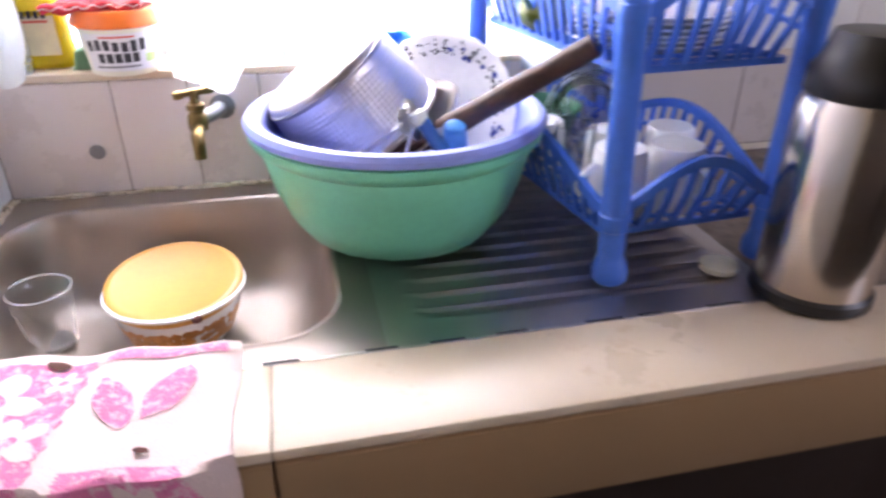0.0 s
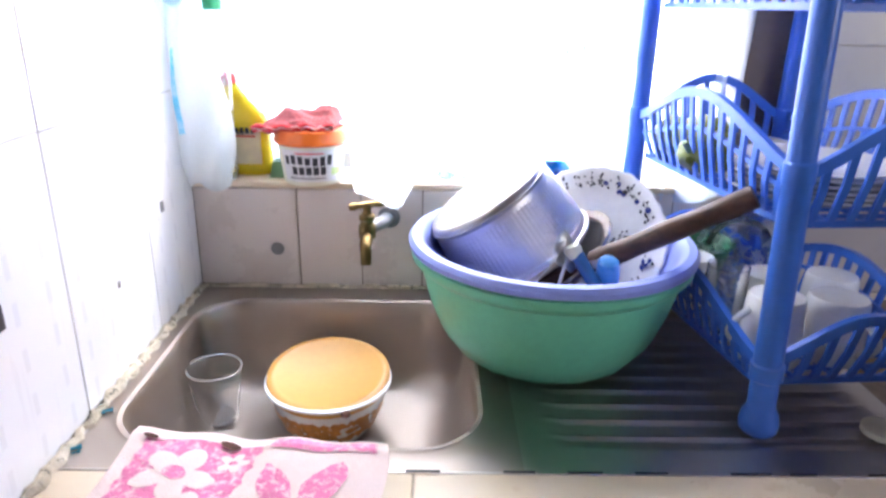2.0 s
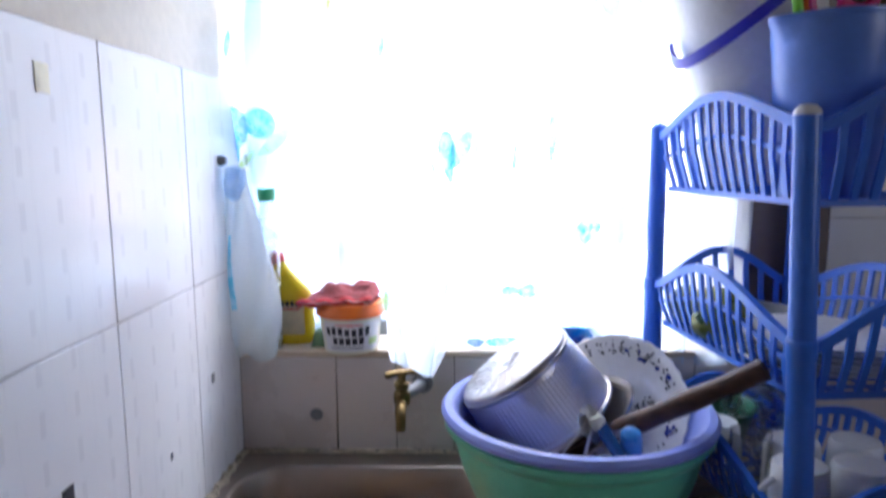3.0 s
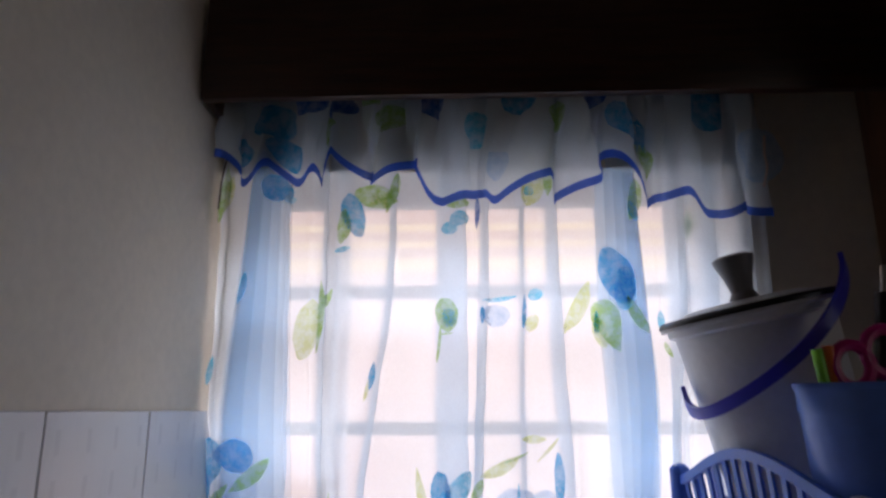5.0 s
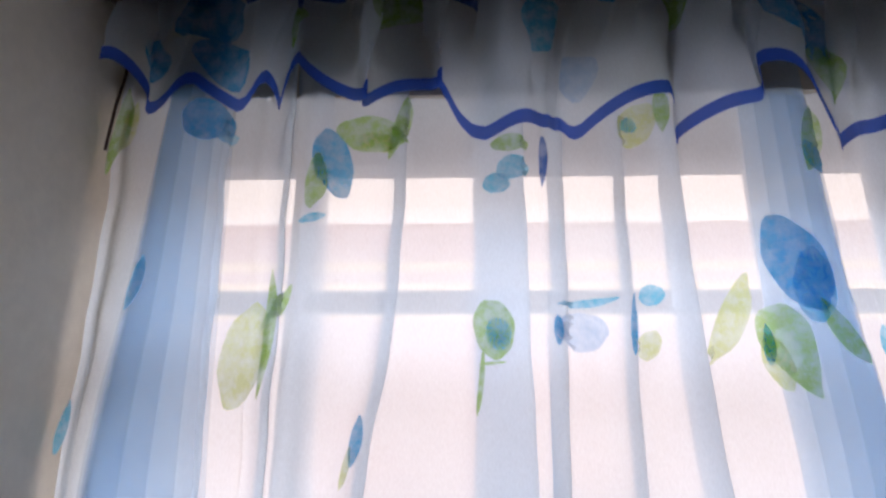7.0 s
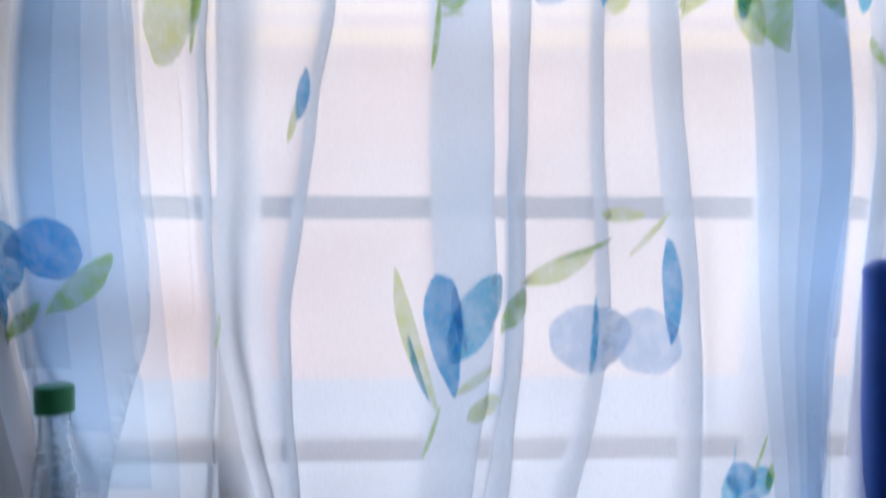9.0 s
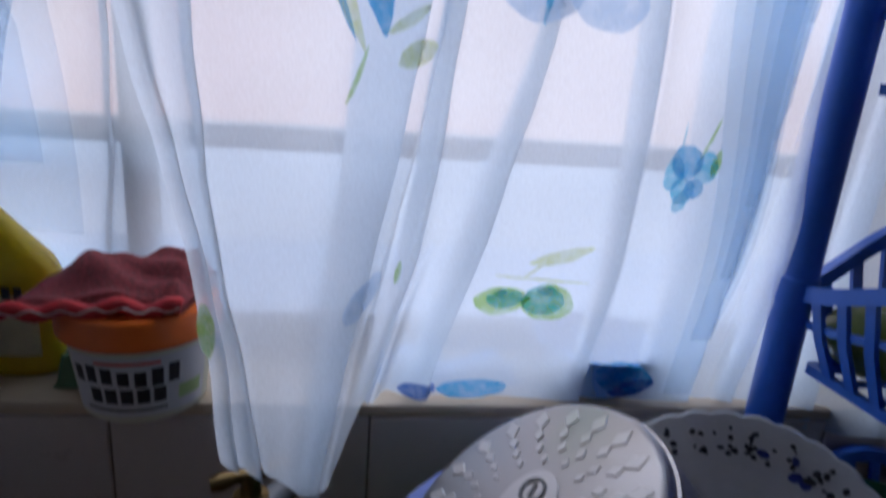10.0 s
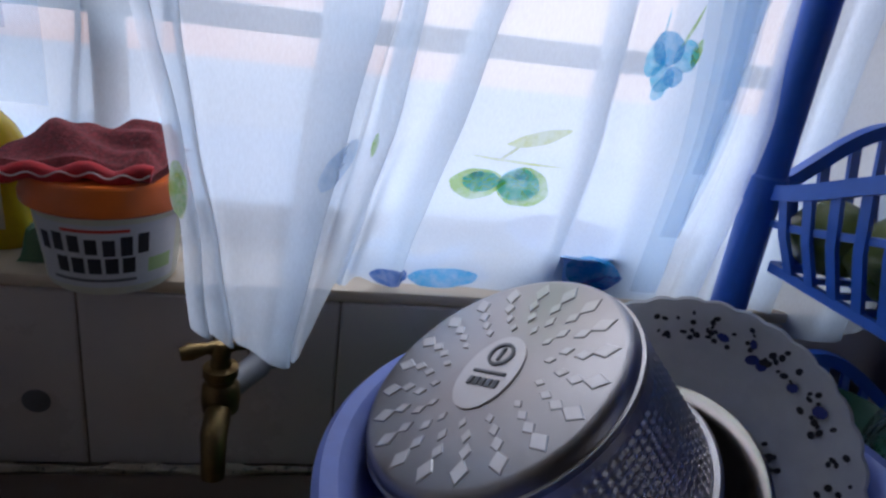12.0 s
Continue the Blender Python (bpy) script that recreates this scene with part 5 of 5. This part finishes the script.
centre_panel = Panel([(2.12, knots(0.241, 0.905, FOLDS[2.12], lambda x: 0.008)), (1.75, knots(0.241, 0.89, FOLDS[1.75], lambda x: 0.004)), (1.58, knots(0.241, 0.8, FOLDS[1.58], lambda x: -0.015)), (1.42, knots(0.254, 0.785, FOLDS[1.42], y_mid)),
                      (1.25, knots(0.303, 0.78, FOLDS[1.25], y_low)), (1.08, knots(0.325, 0.775, FOLDS[1.08], y_hem))], 2.12, lambda x: lerp_table(HEM, x))

curtain_l = thing("curtain", (0.15, 0.02, 2.05), "sheer white voile curtain printed with blue flowers and green leaves", "curtain", "window curtains")
part("cloth", left_panel.mesh(), M_SHEER, curtain_l)
curtain_c = thing("curtain", (0.6, 0.0, 2.05), "sheer white curtain printed with blue fruit, hem draped over tap", "curtain", "window curtains")
part("cloth", centre_panel.mesh(), M_SHEER, curtain_c)

PRINTS = [  # panel, x, z, half length, half height, turn, pointed, cloth
    ("l", 0.140, 1.918, 0.0292, 0.0219, -30, 0.1, M_PBLUE),
    ("l", 0.163, 1.899, 0.0090, 0.0065, 10, 0.2, M_PTEAL),
    ("l", 0.051, 1.906, 0.0474, 0.0085, 82, 0.6, M_PGREEN),
    ("l", 0.060, 1.912, 0.0300, 0.0054, 82, 0.6, M_PYEL),
    ("l", 0.087, 1.752, 0.0275, 0.0065, 78, 0.6, M_PTEAL),
    ("l", 0.198, 1.683, 0.0500, 0.0230, 80, 0.35, M_PYEL),
    ("l", 0.219, 1.704, 0.0600, 0.0055, 88, 0.6, M_PGREEN),
    ("l", 0.225, 1.726, 0.0270, 0.0054, 60, 0.6, M_PGREEN),
    ("l", 0.046, 1.618, 0.0240, 0.0060, 80, 0.5, M_PTEAL),
    ("l", 0.040, 1.475, 0.0390, 0.0250, 75, 0.1, M_PBLUE),
    ("l", 0.087, 1.486, 0.0320, 0.0260, -10, 0.1, M_PBLUE),
    ("l", 0.032, 1.430, 0.0300, 0.0140, 70, 0.4, M_PBLUE),
    ("l", 0.112, 1.455, 0.0425, 0.0120, 38, 0.6, M_PGREEN),
    ("l", 0.056, 1.423, 0.0250, 0.0065, 45, 0.6, M_PGREEN),
    ("l", 0.030, 1.398, 0.0240, 0.0065, 45, 0.6, M_PGREEN),
    ("c", 0.270, 1.872, 0.0390, 0.0190, -75, 0.25, M_PBLUE),
    ("c", 0.254, 1.851, 0.0300, 0.0110, 85, 0.4, M_PGREEN),
    ("c", 0.306, 1.904, 0.0372, 0.0204, -15, 0.35, M_PGREEN),
    ("c", 0.312, 1.894, 0.0216, 0.0108, -20, 0.2, M_PYEL),
    ("c", 0.335, 1.910, 0.0372, 0.0078, 75, 0.6, M_PGREEN),
    ("c", 0.253, 1.812, 0.0133, 0.0046, 15, 0.2, M_PTEAL),
    ("c", 0.445, 1.863, 0.0170, 0.0130, 25, 0.1, M_PTEAL),
    ("c", 0.429, 1.846, 0.0132, 0.0108, 0, 0, M_PTEAL),
    ("c", 0.443, 1.890, 0.0195, 0.0097, 8, 0.3, M_PGREEN),
    ("c", 0.475, 1.874, 0.0280, 0.0043, 88, 0.3, M_PDARK),
    ("c", 0.568, 1.911, 0.0276, 0.0180, 60, 0.2, M_PYEL),
    ("c", 0.593, 1.926, 0.0252, 0.0078, 90, 0.5, M_PGREEN),
    ("c", 0.561, 1.911, 0.0084, 0.0084, 0, 0, M_PTEAL),
    ("c", 0.424, 1.703, 0.0276, 0.0180, -82, 0.05, M_PGREEN),
    ("c", 0.428, 1.698, 0.0150, 0.0110, -82, 0.05, M_PTEAL),
    ("c", 0.430, 1.694, 0.0046, 0.0046, 0, 0, M_PPALE),
    ("c", 0.412, 1.657, 0.0312, 0.0024, 84, 0.3, M_PGREEN),
    ("c", 0.422, 1.672, 0.0120, 0.0015, 4, 0.2, M_PGREEN),
    ("c", 0.481, 1.702, 0.0140, 0.0040, 90, 0.2, M_PBLUE),
    ("c", 0.509, 1.728, 0.0280, 0.0040, 6, 0.4, M_PTEAL),
    ("c", 0.566, 1.735, 0.0120, 0.0100, 20, 0.1, M_PTEAL),
    ("c", 0.547, 1.706, 0.0280, 0.0040, 85, 0.4, M_PBLUE),
    ("c", 0.559, 1.689, 0.0150, 0.0100, 60, 0.2, M_PYEL),
    ("c", 0.502, 1.701, 0.0230, 0.0180, 0, 0.1, M_PPALE),
    ("c", 0.697, 1.765, 0.0490, 0.0270, -72, 0.3, M_PBLUE),
    ("c", 0.708, 1.742, 0.0360, 0.0180, -95, 0.25, M_PTEAL),
    ("c", 0.632, 1.713, 0.0480, 0.0126, 62, 0.6, M_PYEL),
    ("c", 0.679, 1.684, 0.0432, 0.0276, -75, -0.7, M_PGREEN),
    ("c", 0.665, 1.673, 0.0252, 0.0120, -80, 0.3, M_PYEL),
    ("c", 0.724, 1.699, 0.0330, 0.0095, -65, 0.6, M_PGREEN),
    ("c", 0.660, 1.688, 0.0190, 0.0050, 86, 0.4, M_PBLUE),
    ("c", 0.734, 1.893, 0.0380, 0.0120, 78, 0.4, M_PGREEN),
    ("c", 0.731, 1.871, 0.0180, 0.0084, -70, 0.2, M_PTEAL),
    ("c", 0.819, 1.850, 0.0270, 0.0066, 85, 0.5, M_PGREEN),
    ("c", 0.821, 1.849, 0.0120, 0.0030, 85, 0.4, M_PTEAL),
    ("c", 0.308, 1.606, 0.0220, 0.0055, 82, 0.6, M_PBLUE),
    ("c", 0.301, 1.585, 0.0180, 0.0032, 80, 0.6, M_PYEL),
    ("c", 0.761, 1.692, 0.0150, 0.0055, 85, 0.4, M_PTEAL),
    ("c", 0.767, 1.645, 0.0130, 0.0040, -70, 0.4, M_PGREEN),
    ("c", 0.418, 1.427, 0.0432, 0.0160, -84, -0.55, M_PBLUE),
    ("c", 0.439, 1.438, 0.0360, 0.0152, 60, 0.25, M_PTEAL),
    ("c", 0.428, 1.437, 0.0240, 0.0040, -80, 0.5, M_PPALE),
    ("c", 0.394, 1.424, 0.0540, 0.0065, -73, 0.6, M_PYEL),
    ("c", 0.397, 1.403, 0.0248, 0.0024, -72, 0.5, M_PBLUE),
    ("c", 0.407, 1.358, 0.0192, 0.0016, 70, 0.3, M_PGREEN),
    ("c", 0.438, 1.394, 0.0168, 0.0036, 35, 0.6, M_PYEL),
    ("c", 0.444, 1.374, 0.0140, 0.0075, 30, 0.4, M_PYEL),
    ("c", 0.468, 1.443, 0.0192, 0.0064, 62, 0.6, M_PGREEN),
    ("c", 0.502, 1.473, 0.0320, 0.0084, 25, 0.6, M_PYEL),
    ("c", 0.521, 1.486, 0.0240, 0.0020, 20, 0.6, M_PGREEN),
    ("c", 0.553, 1.513, 0.0180, 0.0060, 0, 0.4, M_PYEL),
    ("c", 0.573, 1.498, 0.0240, 0.0024, 45, 0.5, M_PYEL),
    ("c", 0.523, 1.423, 0.0310, 0.0240, 10, 0.1, M_PPALE),
    ("c", 0.565, 1.419, 0.0270, 0.0240, -15, 0.1, M_PPALE),
    ("c", 0.586, 1.457, 0.0392, 0.0076, 88, 0.4, M_PBLUE),
    ("c", 0.525, 1.424, 0.0288, 0.0024, 84, 0.3, M_PTEAL),
    ("c", 0.255, 1.429, 0.0120, 0.0016, 85, 0.5, M_PGREEN),
    ("c", 0.518, 1.201, 0.0214, 0.0136, 6, 0.35, M_PGREEN),
    ("c", 0.521, 1.203, 0.0148, 0.0091, 4, 0.3, M_PTEAL),
    ("c", 0.517, 1.208, 0.0048, 0.0032, -5, 0, M_PPALE),
    ("c", 0.554, 1.200, 0.0200, 0.0172, -13, 0.05, M_PGREEN),
    ("c", 0.550, 1.202, 0.0165, 0.0145, -13, 0.1, M_PTEAL),
    ("c", 0.550, 1.210, 0.0060, 0.0045, -5, 0, M_PPALE),
    ("c", 0.545, 1.222, 0.0360, 0.0012, -3, 0.3, M_PYEL),
    ("c", 0.556, 1.242, 0.0239, 0.0054, 19, 0.6, M_PYEL),
    ("c", 0.538, 1.229, 0.0104, 0.0012, 44, 0.3, M_PYEL),
    ("c", 0.634, 1.304, 0.0132, 0.0082, 79, 0.1, M_PTEAL),
    ("c", 0.644, 1.312, 0.0130, 0.0125, -5, 0, M_PBLUE),
    ("c", 0.660, 1.308, 0.0120, 0.0100, 74, 0.1, M_PTEAL),
    ("c", 0.643, 1.291, 0.0102, 0.0097, -5, 0, M_PTEAL),
    ("c", 0.652, 1.293, 0.0080, 0.0076, -5, 0, M_PBLUE),
    ("c", 0.642, 1.283, 0.0088, 0.0056, 69, 0.2, M_PTEAL),
    ("c", 0.661, 1.328, 0.0180, 0.0012, 64, 0.3, M_PGREEN),
    ("c", 0.639, 1.328, 0.0124, 0.0008, 82, 0.2, M_PTEAL),
    ("c", 0.668, 1.311, 0.0104, 0.0036, 74, 0.4, M_PGREEN),
    ("c", 0.318, 1.198, 0.0180, 0.0060, -87, 0.15, M_PGREEN),
    ("c", 0.319, 1.193, 0.0144, 0.0040, -87, 0.1, M_PYEL),
    ("c", 0.415, 1.218, 0.0200, 0.0068, 56, 0.15, M_PPALE),
    ("c", 0.439, 1.227, 0.0088, 0.0020, 79, 0.4, M_PGREEN),
    # no print: patches added for the sill cloth and dish showing through
    ("c", 0.464, 1.103, 0.016, 0.009, 0, 0.0, M_PDARK), ("c", 0.51, 1.103, 0.03, 0.011, 3, 0.0, M_PBLUE), ("c", 0.64, 1.118, 0.026, 0.017, -12, 0.2, M_PBLUE), ("c", 0.65, 1.106, 0.02, 0.008, 25, 0.3, M_PDARK),
]
for which, x, z, rx, rz, a, pt, cloth in PRINTS:
    part("print", (left_panel if which == "l" else centre_panel).patch(x, z, rx, rz, a, pt), cloth, curtain_l if which == "l" else curtain_c)



def drape(panel, table, z0, z1, lift):
    """A second thickness of cloth along a gathered fold, tinted with its blue shade, between two edges that change with
    height.
    """
    def f(u, v):
        z = z0 + (z1 - z0) * v
        a, c = lerp_table(table[0], v), lerp_table(table[1], v)
        x = a + (c - a) * u
        return x, panel.front(x, z) - lift, z
    return sheet(f, 8, 40)


# four nested sheets fade out the blue shade painted on each fold
for k in range(4):
    w = 1 - 0.22 * k
    part("gathered_fold", drape(left_panel, ([(0, 0.1), (0.3, 0.084), (0.55, 0.07), (1, 0.05)], [(0, 0.1 + 0.063 * w), (0.3, 0.084 + 0.082 * w), (0.55, 0.07 + 0.104 * w), (1, 0.05 + 0.125 * w)]), 1.99 - 0.004 * k, 1.2 + 0.06 * k, 0.0022 + 0.0012 * k), M_FOLDSHADE, curtain_l, "gathered fold with its bluish shade put into the colour")
    part("gathered_fold", drape(centre_panel, ([(0, 0.738 - 0.066 * w), (0.3, 0.744 - 0.08 * w), (0.6, 0.738 - 0.07 * w), (1, 0.706 - 0.024 * w)], [(0, 0.738), (0.3, 0.744), (0.6, 0.738), (1, 0.706)]), 1.95 - 0.004 * k, 1.1 + 0.06 * k, 0.0022 + 0.0012 * k), M_FOLDSHADE, curtain_c, "gathered fold with its bluish shade put into the colour")

# gathered valance with a blue hem
VAL = [(0.045, 1.972), (0.057, 1.96), (0.11, 1.924), (0.127, 1.977), (0.173, 1.917), (0.188, 1.949), (0.236, 1.917), (0.243, 1.995), (0.286, 1.929), (0.317, 1.919), (0.342, 1.964), (0.393, 1.953), (0.412, 1.884), (0.505, 1.908), (0.52, 1.889), (0.585, 1.945), (0.593, 1.898), (0.626, 1.894), (0.702, 1.966), (0.733, 1.93), (0.74, 1.88), (0.817, 1.898), (0.828, 1.867), (0.94, 1.867)]
valance = thing("valance", (0.5, -0.03, 2.06), "gathered sheer valance with a cobalt blue hem", "valance")


def val_z(x):
    return (lerp_table(VAL, x - 0.006) + lerp_table(VAL, x) + lerp_table(VAL, x + 0.006)) / 3


def val_at(u, v):
    x = 0.045 + 0.895 * u
    bz = val_z(x)
    gather = 0.008 * math.sin(x * 150 + 3 * math.sin(x * 17)) * (1 - 0.5 * v) + 0.019 * v * math.sin(x * 52 + 1.2 + math.sin(x * 23)) + 0.008 * math.sin(x * 97)
    xx = x + 0.017 * v * math.sin(x * 66 + 2.4 + 1.5 * math.sin(x * 19)) + 0.009 * (1 - v) * math.sin(x * 150 + 1.5 + 3 * math.sin(x * 17)) + 0.004 * math.sin(math.pi * v) * math.sin(x * 230 + 9 * v)
    return Vector((xx, -0.03 + gather, 2.09 + (bz - 2.09) * v))


part("cloth", sheet(val_at, 420, 18), M_SHEER, valance)
part("hem", sheet(lambda u, v: val_at(u, 1.0) + Vector((0, -0.003, 0.001 - 0.0145 * v)), 420, 2), M_HEM, valance, "cobalt blue hem")
for x, v, s, mt in ((0.14, 0.45, 0.03, M_PBLUE), (0.25, 0.3, 0.02, M_PDARK), (0.33, 0.4, 0.022, M_PGREEN), (0.47, 0.45, 0.025, M_PTEAL), (0.61, 0.3, 0.02, M_PGREEN), (0.72, 0.5, 0.03, M_PBLUE), (0.75, 0.7, 0.02, M_PGREEN), (0.52, 0.75, 0.018, M_PPALE), (0.09, 0.75, 0.022, M_PBLUE), (0.19, 0.15, 0.03, M_PDARK), (0.155, 0.8, 0.025, M_PBLUE), (0.3, 0.12, 0.02, M_PGREEN), (0.4, 0.15, 0.028, M_PDARK), (0.55, 0.12, 0.03, M_PBLUE), (0.67, 0.15, 0.025, M_PDARK), (0.85, 0.2, 0.03, M_PBLUE), (0.93, 0.6, 0.03, M_PPALE), (0.24, 0.6, 0.012, M_PGREEN)):
    u0 = (x - 0.045) / 0.895
    def blot(u, w, u0=u0, v=v, s=s):
        a, r = 2 * math.pi * u, w
        return val_at(u0 + r * s * math.cos(a) / 0.895, min(0.98, max(0.02, v + r * s * 1.2 * math.sin(a) / 0.17))) + Vector((0, -0.0035, 0))
    part("print", sheet(blot, 18, 4), mt, valance)
tail = thing("curtain", (0.93, 0.02, 1.95), "gathered end of the sheer curtain hanging beside the window", "curtain", "window curtains")
tp = Panel([(1.95, knots(0.8, 0.94, [(0.85, 0.02), (0.905, 0.02)], lambda x: -0.012)), (1.1, knots(0.762, 0.925, [(0.82, 0.02), (0.885, 0.02)], lambda x: 0.004 - 0.02 * smooth01((x - 0.82) / 0.06)))], 1.95, lambda x: 1.062 + 0.02 * ((x - 0.85) / 0.07) ** 2)
part("cloth", tp.mesh(40), M_SHEER, tail)
rod = thing("curtain_rod", (0.5, -0.005, 2.055), "thin metal curtain rod under the pelmet", "curtain rod")
part("rod", tube([(0.042, -0.012, 2.122), (1.05, -0.012, 2.122)], 0.005, 10), M_STEEL, rod)
solid("string", tube([(0.052, -0.014, 2.05), (0.05, -0.016, 2.0), (0.055, -0.018, 1.965), (0.049, -0.016, 1.93), (0.047, -0.016, 1.88)], 0.0016, 6), M_LADLE, "brown string hanging at the curtain's edge", "string")
solid("string", tube([(0.932, -0.034, 1.9), (0.938, -0.04, 1.93), (0.936, -0.04, 1.955), (0.94, -0.038, 1.985)], 0.002, 6), M_THREAD, "white curtain tape end", "string")

pelmet = thing("pelmet", (0.55, -0.05, 2.06), "dark varnished wooden pelmet box above the curtains", "pelmet")
part("front_board", box((0.043, -0.115, 2.03), (1.118, -0.097, 2.208), 0.002), M_PELMET, pelmet)
part("side_board", box((0.043, -0.097, 2.03), (0.056, 0.005, 2.208), 0.002), M_PELMET, pelmet)
part("top_board", box((0.056, -0.097, 2.19), (1.118, 0.005, 2.208), 0.002), M_PELMET, pelmet)

cabinet = thing("wall_cabinet", (1.5, -0.15, 1.62), "brown wooden wall cabinet beside the window", "cabinet")
part("side_panel", box((1.12, -0.3, 1.62), (1.138, 0.005, 2.45), 0.002), M_CAB, cabinet)
part("carcass", box((1.138, -0.28, 1.62), (2.0, 0.005, 2.45)), M_CAB, cabinet)
for x in (1.14, 1.57):
    part("door", box((x, -0.3, 1.625), (x + 0.425, -0.281, 2.445), 0.003), M_CAB, cabinet)

bag = thing("plastic_bag", (0.06, -0.02, 1.41), "white translucent plastic bag hanging by the window", "bag")


def bag_at(u, v):
    w = 0.014 + 0.03 * smooth01(v * 1.6) - 0.01 * smooth01((v - 0.8) / 0.2)
    a = 2 * math.pi * u
    z = 1.41 - 0.325 * v
    return (0.064 + 0.02 * smooth01(v * 1.3) + w * math.cos(a) + 0.003 * math.sin(9 * v + 3 * a), -0.04 + 0.012 * v + (0.008 + 0.008 * v) * math.sin(a) + 0.003 * math.sin(5 * a + 11 * v), z + 0.006 * math.cos(3 * a) * v)


part("bag_film", sheet(bag_at, 40, 40), M_BAG, bag)
part("print", sheet(lambda u, v: Vector(bag_at(0.60 + 0.05 * u, 0.35 + 0.4 * v)) + Vector((0, -0.002, 0)), 8, 12), M_PTEAL, bag, "teal printed stripe")
solid("wall_hook", lathe([(0.0, 0.0), (0.008, 0.0), (0.009, 0.004), (0.006, 0.012), (0.0, 0.013)], (WL, -0.051, 1.422), 16, (1, 0, 0)), M_GREY, "small grey hook on the tiles", "hook")
solid("bag_tie", lathe([(0.0, -0.03), (0.012, -0.024), (0.018, 0.0), (0.014, 0.024), (0.0, 0.03)], (0.064, -0.045, 1.385), 20, (0.15, 0.1, 1)), M_PPALE, "pale blue knotted bag handle on the hook", "bag")
for y, z, r, mt, lab in ((-0.025, 1.3, 0.0035, M_GREY, "small grey chip high in the wall tile"), (-0.127, 1.078, 0.006, M_GREY, "grey chip in the white wall tile"), (-0.288, 1.021, 0.0035, M_GREY, "small dark chip in the wall tile"), (-0.522, 1.084, 0.01, M_INK, "dark square hole chipped in the wall tile"), (-0.507, 1.503, 0.011, M_LABEL, "yellowed paper sticker on the wall tile")):
    solid("tile_chip", box((WL + 0.0002, y - r, z - r * 1.3), (WL + 0.0012, y + r, z + r * 1.3), 0.0005), mt, lab, "chip", kind="structure")
solid("tile_chip", lathe([(0.0, 0.0), (0.011, 0.0), (0.0115, 0.001), (0.0, 0.0012)], (0.178, -0.0002, 0.968), 20, (0, -1, 0)), M_GREY, "round grey plugged hole in the cream tile", "chip", kind="structure")

# ---- wall tiles ----
ys = [0.1, -0.18, -0.402, -0.624, -0.846, -1.068, -1.29, -1.512, -1.734]
for a, b in zip(ys, ys[1:]):
    for z0, z1 in ((0.902, 1.236), (1.236, 1.556)):
        part("tile", box((WL - 0.008, b + 0.0008, z0 + 0.0006), (WL, a - 0.0008, z1 - 0.0006), 0.0012, 1), M_LTILE, wall_left)
part("grout", box((WL - 0.008, -1.734, 0.9), (WL - 0.0015, 0.1, 1.555)), M_GROUTW, wall_left, "thin grey grout")
JX = 1.062
xs = [0.0425, 0.215, 0.322, 0.426, 0.637, 0.848, 1.059, 1.27, 1.481, 1.692, 1.903, 2.114, 2.325, 2.399]
part("grout", box((0.042, 0.002, 0.9), (RX, 0.006, 1.073)), M_GROUT, wall_back, "dark grout")
for a, b in zip(xs, xs[1:]):
    part("tile", box((a + 0.001, 0.0, 0.902), (b - 0.001, 0.0055, 1.0735), 0.0015, 1), M_BTILE, wall_back)
# dark brown strip between the window and the white tiles
part("dark_strip", box((0.905, -0.003, 1.0755), (JX - 0.001, 0.0055, 1.57), 0.0015, 1), M_STRIP, wall_back, "dark brown strip beside the window")
for a, b in zip([JX] + xs[7:], xs[7:]):
    for z0, z1 in ((1.0745, 1.32), (1.32, 1.57)):
        part("tile", box((a + 0.001, 0.0, z0), (b - 0.001, 0.0055, z1 - 0.001), 0.0012, 1), M_LTILE, wall_back)
